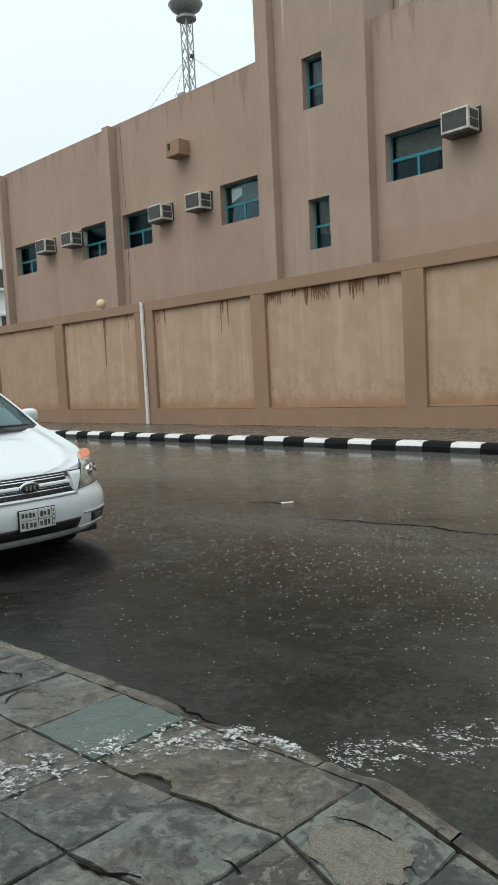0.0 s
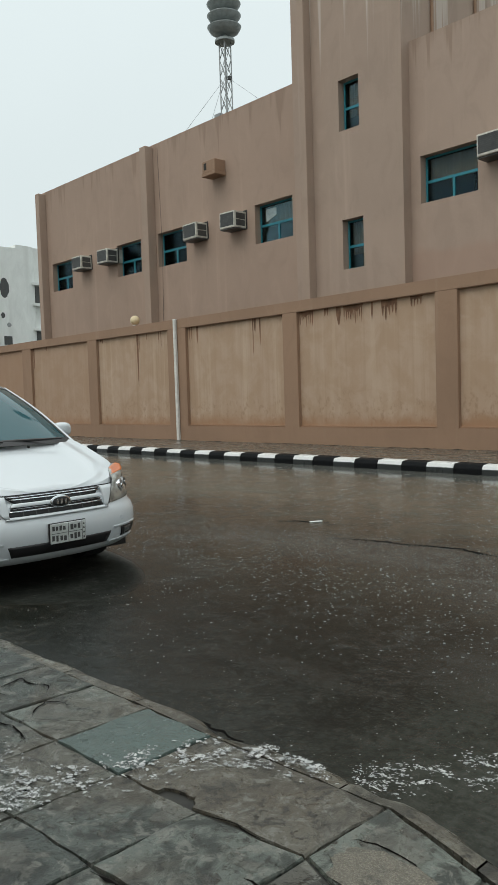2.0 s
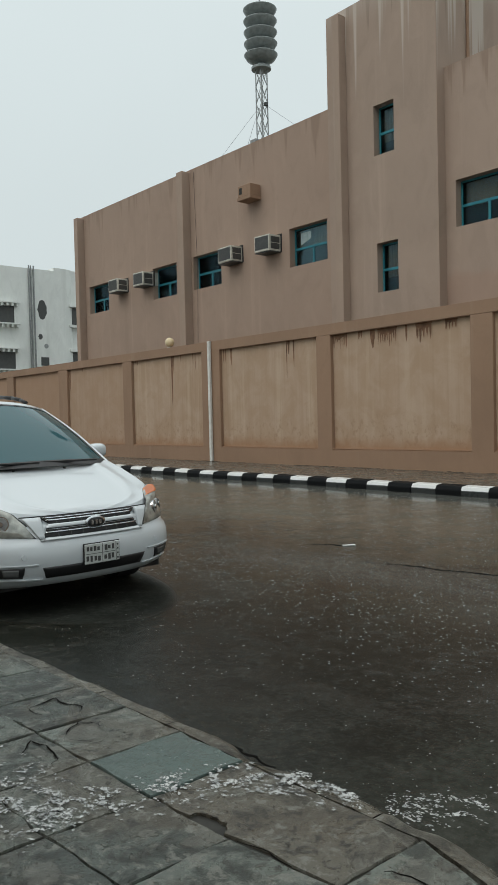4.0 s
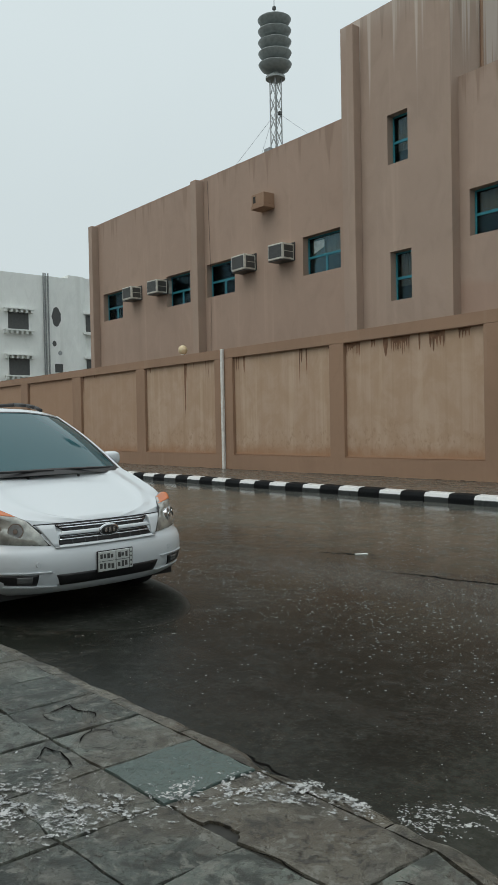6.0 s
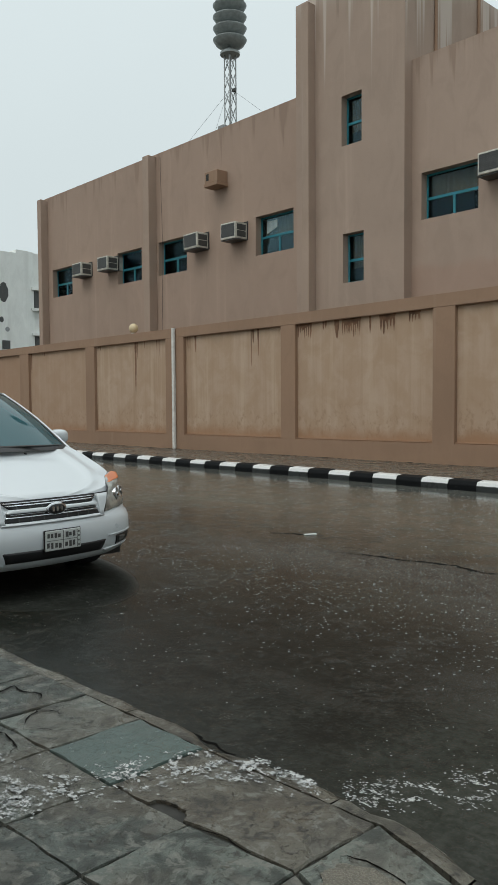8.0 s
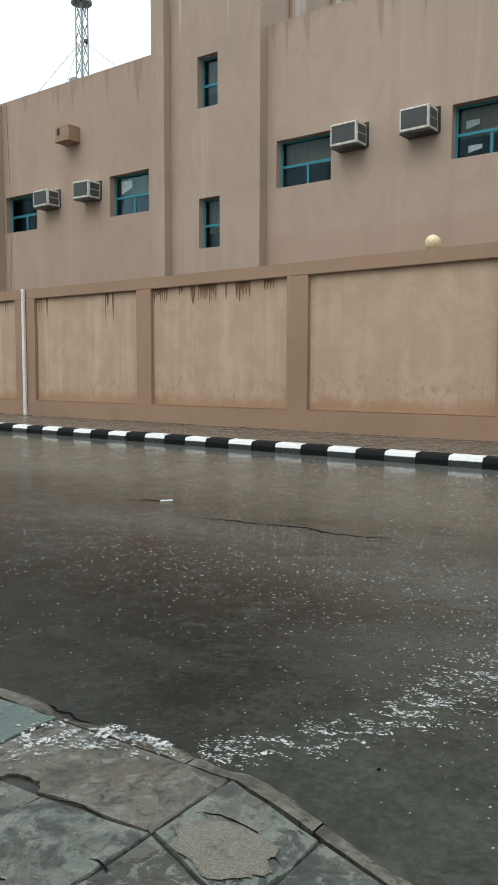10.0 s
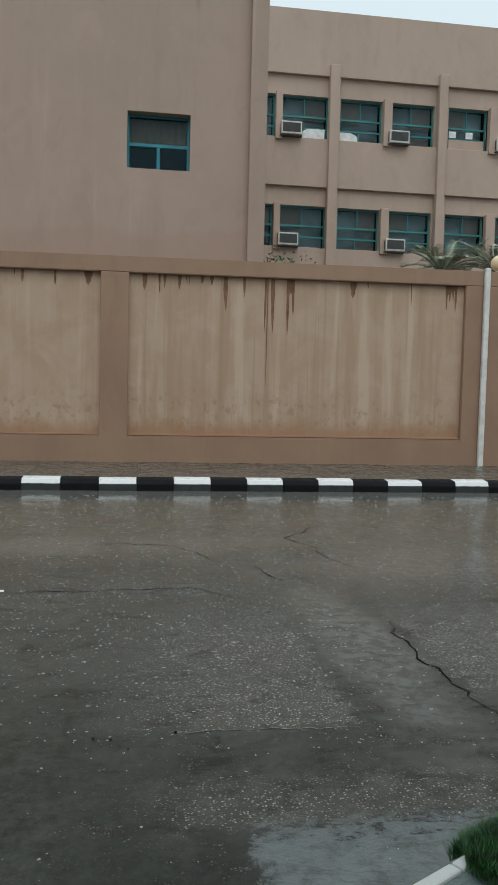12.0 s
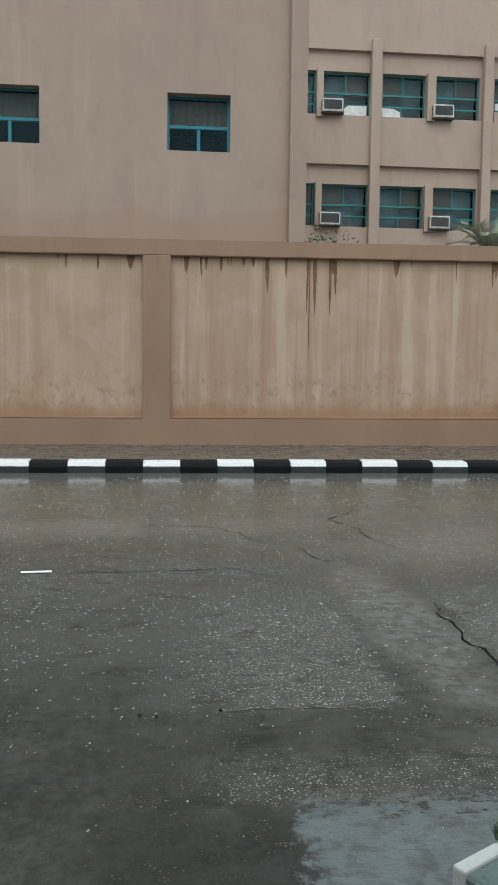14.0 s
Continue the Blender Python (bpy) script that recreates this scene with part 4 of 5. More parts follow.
white_house = tagged(new("white_house"), "white rendered three-storey house behind the boundary wall", "house")
part("wall", box(XH - 12, XH, 8.0, 27.2, 0, 13.25), M_OFFWHITE, white_house)
bm = bmesh.new()
arc = [(XH - 0.55 * (1 - math.cos(i * math.pi / 10)) + 0.0, 27.2 + 1.9 * math.sin(i * math.pi / 10) * 0.9) for i in range(0, 6)]
arc = arc + [(XH - 1.0, 44.0), (XH - 12, 44.0), (XH - 12, 27.2)]
lo = [bm.verts.new((x, y, 0)) for x, y in arc]; hi = [bm.verts.new((x, y, 13.5)) for x, y in arc]
bm.faces.new(lo); bm.faces.new(list(reversed(hi)))
for i in range(len(arc)):
    j = (i + 1) % len(arc)
    bm.faces.new((lo[i], lo[j], hi[j], hi[i]))
part("corner_bay", bm, M_OFFWHITE, white_house)
for y in (14.2, 22.15):
    for z in (1.2, 5.65, 9.05):
        w = part("window", box(XH - 0.02, XH + 0.02, y + 0.15, y + 1.75, z, z + 1.3), M_ACGRILLE, white_house, "dark window with white brackets")
        part("frame", box(XH, XH + 0.05, y + 0.08, y + 0.15, z - 0.05, z + 1.35), M_OFFWHITE, w)
        part("frame", box(XH, XH + 0.05, y + 1.75, y + 1.82, z - 0.05, z + 1.35), M_OFFWHITE, w)
        for zz, nm in ((z + 1.36, "hood"), (z - 0.22, "sill")):
            part(nm, box(XH, XH + 0.45, y - 0.2, y + 2.05, zz + 0.1, zz + 0.2), M_OFFWHITE, w)
            for k in range(6):
                yy = y - 0.15 + k * 0.39
                part("bracket", box(XH, XH + 0.38, yy, yy + 0.16, zz - 0.12, zz + 0.1), M_OFFWHITE, w)
for z in (5.75, 9.25):
    w = part("window", box(XH - 0.5, XH - 0.35, 28.85, 30.2, z, z + 1.3), M_ACGRILLE, white_house, "dark window with white brackets")
    for zz in (z + 1.36, z - 0.22):
        part("bracket", box(XH - 0.55, XH - 0.1, 28.5, 30.5, zz, zz + 0.2), M_OFFWHITE, w)
# worn openings on the bay, and pipes
bm = bmesh.new()
def oval(yc, zc, ry, rz, x, bm):
    vs = [bm.verts.new((x, yc + ry * math.cos(a * math.tau / 18) * (1 + 0.12 * math.sin(a * 2.3)), zc + rz * math.sin(a * math.tau / 18))) for a in range(18)]
    vb = [bm.verts.new((x - 0.1, v.co.y, v.co.z)) for v in vs]
    bm.faces.new(vs); bm.faces.new(list(reversed(vb)))
    for i in range(18):
        bm.faces.new((vs[i], vs[(i + 1) % 18], vb[(i + 1) % 18], vb[i]))
    return bm
part("broken_vent", oval(26.15, 10.2, 0.36, 0.75, XH + 0.012, bm), M_ACGRILLE, white_house, "dark oval hole in the render")
part("broken_vent", oval(25.95, 8.15, 0.16, 0.22, XH + 0.012, bmesh.new()), M_ACGRILLE, white_house)
part("broken_vent", oval(26.4, 7.45, 0.17, 0.18, XH + 0.012, bmesh.new()), M_STEEL, white_house)
part("small_window", box(XH - 0.02, XH + 0.02, 25.95, 26.6, 5.95, 6.6), M_ACGRILLE, white_house)
for y in (25.12, 25.28, 25.5):
    part("drain_pipe", tube((XH + 0.08, y, 0), (XH + 0.08, y, 13.45), 0.055, seg=8), M_STEEL, white_house)

# ---- unseen wall added behind the camera, dims the near paving ----
back = finish("wall_unseen", box(-40, 30, -3.6, -3.3, 0, 5.5), M_FACADE)
tagged(back, "unseen plain wall added behind the camera to dim the near pavement", "wall", kind="structure")

# ---- palm and shrub behind the boundary wall ----
def frond(bm, base, az, length, rise, droop):
    pts = []
    n = 16
    for i in range(n + 1):
        t = i / n
        r = length * t
        pts.append(Vector((base[0] + r * math.cos(az), base[1] + r * math.sin(az), base[2] + rise * t - droop * t * t)))
    for a, b in zip(pts, pts[1:]):
        tube(a, b, 0.014, bm, 4)
    for i in range(3, n + 1):
        d = (pts[i] - pts[i - 1]).normalized()
        side = d.cross(Vector((0, 0, 1))).normalized()
        ll = 0.36 * (1 - 0.55 * abs(i / n - 0.55))
        for s in (-1, 1):
            for q in (0.0, 0.33, 0.66):
                p = pts[i - 1].lerp(pts[i], q)
                tip = p + (d * 0.75 + side * s * 0.75 + Vector((0, 0, 0.25 + random.uniform(-0.15, 0.1)))).normalized() * ll
                w = d * 0.009
                bm.faces.new([bm.verts.new(v) for v in (p - w, p + w, tip)])
def palm(x, y, z, n, size, seed):
    random.seed(seed)
    ob = thing("palm_tree", (x, y, 0), "grey-green date palm with drooping feathery fronds", "palm", "palms behind the wall")
    part("trunk", tube((0, 0, 0), (0, 0, z), 0.2, seg=12, r2=0.15), M_FRAME, ob)
    bm = bmesh.new()
    for i in range(n):
        az = i * 2.4 + random.uniform(-0.3, 0.3)
        frond(bm, (0, 0, z), az, size * random.uniform(0.75, 1.1), size * random.uniform(0.6, 1.35), size * random.uniform(0.35, 0.85))
    part("crown", bm, M_LEAF, ob)
palm(8.35, 20.0, 4.95, 30, 1.15, 3)
palm(10.0, 20.2, 5.1, 32, 1.3, 5)
def shrub(x, y, z, seed):
    random.seed(seed)
    ob = thing("shrub", (x, y, 0), "thin green shrub above the boundary wall", "shrub")
    part("trunk", tube((0, 0, 0), (0, 0, z - 0.3), 0.04, seg=7, r2=0.02), M_FRAME, ob)
    bm = bmesh.new()
    for i in range(260):
        p = Vector((random.gauss(0.05, 0.34), random.gauss(0, 0.3), z - 0.12 + random.gauss(0, 0.16) - 0.12 * abs(random.gauss(0, 1))))
        q = Euler((random.uniform(-1, 1), random.uniform(-1, 1), random.uniform(0, 6.3))).to_matrix()
        bm.faces.new([bm.verts.new(p + q @ Vector(v)) for v in ((-0.05, 0, 0), (0, 0.028, 0), (0.05, 0, 0), (0, -0.028, 0))])
    part("crown", bm, M_SHRUB, ob)
shrub(3.85, 19.6, 5.12, 8)

# ---- parked minivan ----
M_CARWHITE = Nodes("white_car_paint", 0.25).out((0.60, 0.645, 0.67)); M_CARWHITE.node_tree.nodes["Principled BSDF"].inputs["Coat Weight"].default_value = 0.6
M_BLACK = plain("black_plastic", (0.014, 0.014, 0.015), 0.45)
M_CHROME = plain("chrome", (0.62, 0.64, 0.66), 0.16, 1.0, vary=0.04)
M_LENS = plain("clear_lens", (0.36, 0.365, 0.335), 0.1, 0.45, vary=0.4, scale=9)
M_FOG = plain("fog_lens", (0.11, 0.115, 0.115), 0.2)
M_AMBER = plain("amber_lens", (0.52, 0.14, 0.035), 0.15)
M_CARGLASS = Nodes("dark_car_glass", 0.04).out((0.028, 0.092, 0.108)); M_CARGLASS.node_tree.nodes["Principled BSDF"].inputs["Specular IOR Level"].default_value = 0.35
M_PLATE = plain("number_plate", (0.52, 0.55, 0.53), 0.4, vary=0.08)
M_TYRE = plain("tyre", (0.018, 0.018, 0.018), 0.8)
van = thing("minivan", (-5.992, 2.782, 0), "white minivan parked by the kerb, wet from rain", "car", rz=3.8)
LV = [(0.235, 0.95, -0.12), (0.28, 1.005, -0.05), (0.36, 1.035, -0.015), (0.47, 1.05, 0.0), (0.56, 1.05, -0.008), (0.615, 1.04, -0.03), (0.64, 1.03, -0.06), (0.74, 1.015, -0.085), (0.82, 0.99, -0.12)]
def level(z):
    """Half width and nose of the body at a height."""
    for a, b in zip(LV, LV[1:]):
        if z <= b[0]:
            t = max(0.0, (z - a[0]) / (b[0] - a[0]))
            return a[1] + (b[1] - a[1]) * t, a[2] + (b[2] - a[2]) * t
    return LV[-1][1], LV[-1][2]
NOSE, POW = 0.60, 2.5
def skin(y, z, out=0.0):
    """The point of the nose at the width y and height z, pushed outwards."""
    w, f = level(z)
    u = min(0.9999, abs(y) / w)
    x = f - NOSE * (1 - (1 - u ** POW) ** (1 / POW))
    nx, ny = 1.0, (u ** (POW - 1)) * 1.1 / max(0.15, (1 - u ** POW) ** (1 - 1 / POW)) * NOSE / w
    k = math.hypot(nx, ny)
    return Vector((x + out * nx / k, y + math.copysign(out * ny / k, y), z))
def plan(w, f, n=22):
    pts = []
    for i in range(-n, n + 1):
        a = i / n * math.pi / 2
        y = w * math.copysign(abs(math.sin(a)) ** (2 / POW), a)
        pts.append((f - NOSE * (1 - abs(math.cos(a)) ** (2 / POW)), y))
    back_x = [-1.0, -1.25, -1.7, -2.4, -3.2, -4.0, -4.7, -5.0]
    return [(x, -w) for x in reversed(back_x)] + pts + [(x, w) for x in back_x]
def z_hood(x):
    return 0.805 + 0.385 * min(1.0, max(0.0, (-x - 0.14) / 1.06)) ** 0.95
rows = []
for z, w, f in LV[:-1]:
    rows.append([(x, y, z) for x, y in plan(w, f)])
for t in (0.0, 0.35, 0.7, 1.0):
    w, f = LV[-1][1] - 0.03 * t, LV[-1][2] - 0.03 * t
    rows.append([(x, y * (1 - 0.03 * t), 0.765 + (z_hood(x) - 0.765) * t) for x, y in plan(w, f)])
part("body", grid_mesh(rows), M_CARWHITE, van, smooth=True)
top = rows[-1]
half = len(top) // 2
hood_rows = []
for i in range(0, half - 4):
    a, b = Vector(top[half - i]), Vector(top[half + i])
    if a.x < -1.3:
        break
    hood_rows.append([a.lerp(b, k / 36) + Vector((0, 0, (0.035 * (1 - (k / 18 - 1) ** 2) + 0.014 * math.exp(-((abs(k / 18 - 1) - 0.74) / 0.07) ** 2)) * min(1, i / 6))) for k in range(37)])
part("hood", grid_mesh(hood_rows), M_CARWHITE, van, smooth=True)
part("underbody", box(-4.9, -0.35, -0.9, 0.9, 0.19, 0.5), M_BLACK, van)
part("rear", grid_mesh([[(-5.0, y, z) for y in (-0.9, 0, 0.9)] for z in (0.25, 0.8, 1.2, 1.75)]), M_CARWHITE, van)
# windscreen, roof, flanks
def ws(t, s, o=0.0):
    """Windscreen: t from the cowl to the roof, s across."""
    y = s * (0.965 + (0.81 - 0.965) * t)
    x = -0.98 - 0.30 * abs(s) ** 2.2 - 1.08 * t
    z = 1.20 - 0.03 * s * s + 0.64 * t + 0.035 * math.sin(math.pi * t) - 0.055 * s * s * t
    return Vector((x + o * 0.5, y, z + o))
part("windscreen", grid_mesh([[ws(t / 10 * 0.94, s / 10 * 0.925, 0.0) for s in range(-10, 11)] for t in range(11)]), M_CARGLASS, van, "dark teal windscreen", smooth=True)
for s0 in (-1, 1):
    part("windscreen_pillar", grid_mesh([[ws(t / 10, s0 * (0.965 + 0.06 * q / 4), 0.012 * math.sin(q * math.pi / 4)) for q in range(5)] for t in range(11)]), M_CARWHITE, van, smooth=True)
    part("windscreen_seal", grid_mesh([[ws(t / 10, s0 * (0.915 + 0.052 * q / 3), 0.003) for q in range(4)] for t in range(11)]), M_BLACK, van, "black rubber seal", smooth=True)
part("windscreen_seal", grid_mesh([[ws(0.915 + 0.027 * t / 2, s / 10 * 0.93, 0.003) for s in range(-10, 11)] for t in range(3)]), M_BLACK, van, smooth=True)
part("cowl", grid_mesh([[ws(-0.03 + 0.075 * t / 2, s / 10 * 0.95, 0.006) for s in range(-10, 11)] for t in range(3)]), M_BLACK, van, "black cowl below the windscreen", smooth=True)
part("windscreen_header", grid_mesh([[ws(0.94 + 0.06 * t / 3, s / 10 * 0.93, 0.004) for s in range(-10, 11)] for t in range(4)]), M_CARWHITE, van, smooth=True)
roof_rows = []
for i in range(9):
    t = i / 8
    x = -2.06 - 2.85 * t
    roof_rows.append([(x - 0.30 * abs(s / 8) ** 2.2 * (1 - t), s / 8 * 0.81, 1.84 + 0.06 * math.sin(math.pi * min(1, t * 1.1)) - 0.085 * (s / 8) ** 2) for s in range(-8, 9)])
part("roof", grid_mesh(roof_rows), M_CARWHITE, van, smooth=True)
for s in (-1, 1):
    fl = []
    for i in range(9):
        t = i / 8
        xa, xb = -1.42 - 3.53 * t, -2.42 - 2.43 * t
        fl.append([(xa + (xb - xa) * k / 4, s * (0.95 + (0.81 - 0.95) * (k / 4) ** 1.2), 1.12 + (1.745 - 1.12) * k / 4) for k in range(5)])
    part("side_glass", grid_mesh(fl), M_CARGLASS, van, smooth=True)
    rail = [(-2.42, 1.835), (-2.55, 1.87), (-2.75, 1.90), (-3.05, 1.92), (-4.4, 1.92), (-4.7, 1.87)]
    bm = bmesh.new()
    for (xa, za), (xb, zb) in zip(rail, rail[1:]):
        tube((xa, s * 0.64, za), (xb, s * 0.64, zb), 0.022, bm, 8)
    part("roof_rack", bm, M_BLACK, van, smooth=True)
    for x in (-3.6, -4.4):
        part("rack_foot", box(x - 0.05, x + 0.05, s * 0.64 - 0.025, s * 0.64 + 0.025, 1.83, 1.915, bevel=0.01), M_BLACK, van)
    bm = bmesh.new()
    bmesh.ops.create_uvsphere(bm, u_segments=20, v_segments=14, radius=1.0)
    for v in bm.verts:
        c = v.co
        v.co = Vector((math.copysign(abs(c.x) ** 0.7, c.x) * 0.085, math.copysign(abs(c.y) ** 0.7, c.y) * 0.10, math.copysign(abs(c.z) ** 0.7, c.z) * 0.078))
    m = part("door_mirror", bm, M_CARWHITE, van, smooth=True); m.location = (-1.62, s * 1.045, 1.285)
    part("mirror_arm", tube((-1.45, s * 0.9, 1.2), (-1.60, s * 1.0, 1.25), 0.03, seg=8), M_BLACK, van)
def patch(corners, out, nu=10, nv=5):
    """A piece of the nose between four corners (y, z): lower left, lower right, upper right, upper left."""
    a, b, c, d = [Vector((*q, 0)) for q in corners]
    front = [[skin(*((a.lerp(b, i / nu)).lerp(d.lerp(c, i / nu), j / nv)).xy, out) for i in range(nu + 1)] for j in range(nv + 1)]
    return front
def solid_patch(corners, out, thick=0.05, nu=10, nv=5):
    f = patch(corners, out, nu, nv); g = patch(corners, out - thick, nu, nv)
    bm = grid_mesh(f)
    rim = [f[0], g[0]], [g[-1], f[-1]], [[r[0] for r in g], [r[0] for r in f]], [[r[-1] for r in f], [r[-1] for r in g]]
    for r in rim:
        vs = [[bm.verts.new(p) for p in q] for q in r]
        for i in range(len(vs[0]) - 1):
            bm.faces.new((vs[0][i], vs[0][i + 1], vs[1][i + 1], vs[1][i]))
    bmesh.ops.remove_doubles(bm, verts=bm.verts, dist=1e-5)
    return bm
def inside(p):
    w, f = level(p.z)
    u = abs(p.y) / w
    return u < 1 and p.x < f - NOSE * (1 - (1 - u ** POW) ** (1 / POW)) and p.z < z_hood(p.x) + 0.004
INNER = [Vector(q) for q in ((-0.12, 0.55, 0.648), (-0.16, 0.60, 0.745), (-0.26, 0.67, 0.84), (-0.35, 0.735, 0.89), (-0.47, 0.80, 0.93))]
OUTER = [Vector(q) for q in ((-0.45, 0.99, 0.685), (-0.50, 1.0, 0.76), (-0.54, 0.98, 0.825), (-0.57, 0.95, 0.88), (-0.58, 0.90, 0.935))]
def lamp_point(s, u, v, out):
    """A point of the headlight: u from its inner to its outer edge, v from its foot to its tip, laid on the body."""
    k = min(3, max(0, int(v * 4))); t = v * 4 - k
    p = INNER[k].lerp(INNER[k + 1], t).lerp(OUTER[k].lerp(OUTER[k + 1], t), u)
    d = Vector((0.62, 0.5, 0.6 * min(1.0, max(0.0, v * 1.6 - 0.3)))).normalized()
    p = p - d * 0.05
    for _ in range(120):
        if not inside(p):
            break
        p = p + d * 0.003
    p = p + d * out
    return Vector((p.x, s * p.y, p.z))
def lamp_patch(s, u0, u1, v0, v1, out):
    return grid_mesh([[lamp_point(s, u0 + (u1 - u0) * i / 14, v0 + (v1 - v0) * j / 12, out - (0.012 if i in (0, 14) or j in (0, 12) else 0.0)) for i in range(15)] for j in range(13)])
for s in (-1, 1):
    o = lambda q: [(s * y, z) for y, z in (q if s > 0 else (q[1], q[0], q[3], q[2]))]
    part("headlight_seal", lamp_patch(s, -0.03, 1.03, -0.03, 1.02, 0.006), M_BLACK, van, smooth=True)
    hl = part("headlight", lamp_patch(s, 0.0, 1.0, 0.0, 1.0, 0.016), M_LENS, van, "clear headlight with amber indicator", smooth=True)
    part("indicator", lamp_patch(s, 0.03, 0.97, 0.64, 0.98, 0.021), M_AMBER, hl, "amber indicator", smooth=True)
    for u, v, r in ((0.33, 0.30, 0.066), (0.66, 0.33, 0.054)):
        c = lamp_point(s, u, v, 0.018)
        d = (lamp_point(s, u, v, 0.05) - c).normalized()
        part("reflector_ring", tube(c - d * 0.02, c + d * 0.008, r, seg=28), M_CHROME, hl)
        part("reflector", tube(c - d * 0.02, c + d * 0.010, r * 0.86, seg=28), M_ACGRILLE if u > 0.5 else M_STEEL, hl)
        part("bulb", tube(c - d * 0.02, c + d * 0.018, r * 0.45, seg=20, r2=r * 0.3), M_CHROME, hl)
    part("fog_recess", solid_patch(o([(0.665, 0.325), (0.865, 0.34), (0.915, 0.422), (0.655, 0.415)]), 0.006), M_BLACK, van, smooth=True)
    part("fog_lamp", solid_patch(o([(0.70, 0.342), (0.80, 0.35), (0.81, 0.405), (0.70, 0.402)]), 0.012), M_FOG, van, "dull clear fog lamp", smooth=True)
    part("bumper_lip", solid_patch(o([(0.50, 0.292), (0.88, 0.312), (0.885, 0.326), (0.50, 0.306)]), 0.016, 0.03), M_CARWHITE, van, smooth=True)
    part("bumper_lip", solid_patch(o([(0.55, 0.425), (0.93, 0.434), (0.93, 0.445), (0.55, 0.436)]), 0.012, 0.03), M_CARWHITE, van, smooth=True)
    part("parking_sensor", tube(skin(s * 0.66, 0.50, -0.01), skin(s * 0.66, 0.50, 0.006), 0.022, seg=16), M_CARWHITE, van)
    w0 = tube((-1.02, s * 0.32 - 0.3, 1.225), (-1.0, s * 0.32 + 0.32, 1.222), 0.012, seg=6)
    part("wiper", w0, M_BLACK, van)
    part("washer_jet", box(-1.008, -0.990, s * 0.27 - 0.010, s * 0.27 + 0.010, 1.12, 1.166), M_BLACK, van)
part("hood_seam", grid_mesh([[skin(-0.64 + 1.28 * i / 24, 0.816, 0.008) + Vector((0, 0, dz)) for i in range(25)] for dz in (-0.004, 0.006)]), M_BLACK, van)
grille = part("grille", solid_patch([(-0.475, 0.642), (0.475, 0.642), (0.435, 0.722), (-0.435, 0.722)], 0.006, 0.05, 20), M_BLACK, van, "black grille with chrome bars in a white surround", smooth=True)
part("grille_mouth", solid_patch([(-0.40, 0.75), (0.40, 0.75), (0.465, 0.808), (-0.465, 0.808)], 0.006, 0.05, 20), M_BLACK, grille, smooth=True)
part("grille_bridge", solid_patch([(-0.45, 0.722), (0.45, 0.722), (0.42, 0.752), (-0.42, 0.752)], 0.034, 0.04, 20, 3), M_CARWHITE, grille, smooth=True)
part("grille_foot", solid_patch([(-0.51, 0.624), (0.51, 0.624), (0.49, 0.643), (-0.49, 0.643)], 0.024, 0.04, 20, 2), M_CARWHITE, grille, smooth=True)
for z0, z1, w0, w1 in ((0.682, 0.692, 0.455, 0.45), (0.708, 0.713, 0.44, 0.437), (0.779, 0.788, 0.43, 0.44), (0.801, 0.806, 0.455, 0.458)):
    part("grille_bar", solid_patch([(-w0, z0), (w0, z0), (w1, z1), (-w1, z1)], 0.02, 0.03, 20, 2), M_CHROME, grille, "thin chrome bar", smooth=True)
for k in (-3, -2, -1, 1, 2, 3):
    y = k * 0.115
    part("grille_rib", solid_patch([(y - 0.004, 0.645), (y + 0.004, 0.645), (y + 0.004, 0.72), (y - 0.004, 0.72)], 0.010, 0.02, 1, 3), M_ACGRILLE, grille)
    part("grille_rib", solid_patch([(y - 0.004, 0.752), (y + 0.004, 0.752), (y + 0.004, 0.806), (y - 0.004, 0.806)], 0.010, 0.02, 1, 3), M_ACGRILLE, grille)
for q in (-1, 1):
    c = [(q * 0.47, 0.63), (q * 0.505, 0.63), (q * 0.62, 0.812), (q * 0.475, 0.812)]
    part("grille_frame", solid_patch(c if q > 0 else [c[1], c[0], c[3], c[2]], 0.022, 0.04), M_CARWHITE, grille, smooth=True)
bm = bmesh.new()
bmesh.ops.create_uvsphere(bm, u_segments=24, v_segments=12, radius=1.0)
for v in bm.verts:
    v.co = Vector((v.co.x * 0.014, v.co.y * 0.102, v.co.z * 0.054))
b_ = part("badge", bm, M_CHROME, grille, "plain oval chrome badge", smooth=True); b_.location = skin(0, 0.733, 0.034)
bm = bmesh.new()
bmesh.ops.create_uvsphere(bm, u_segments=24, v_segments=12, radius=1.0)
for v in bm.verts:
    v.co = Vector((v.co.x * 0.016, v.co.y * 0.088, v.co.z * 0.043))
b_ = part("badge_field", bm, M_BLACK, grille, smooth=True); b_.location = skin(0, 0.733, 0.037)
for y in (-0.04, 0.0, 0.04):
    p = skin(y, 0.733, 0.048)
    part("badge_mark", box(p.x - 0.006, p.x + 0.006, y - 0.011, y + 0.011, 0.713, 0.753), M_CHROME, grille)
part("lower_intake", solid_patch([(-0.475, 0.308), (0.475, 0.308), (0.515, 0.402), (-0.515, 0.402)], 0.006, 0.05, 20), M_BLACK, van, smooth=True)
plate = part("number_plate", box(0.012, 0.024, -0.157, 0.193, 0.383, 0.553, bevel=0.004), M_PLATE, van, "grey number plate with dark bars")
part("plate_holder", box(0.0, 0.016, -0.165, 0.201, 0.375, 0.561, bevel=0.004), M_BLACK, plate)
random.seed(77)
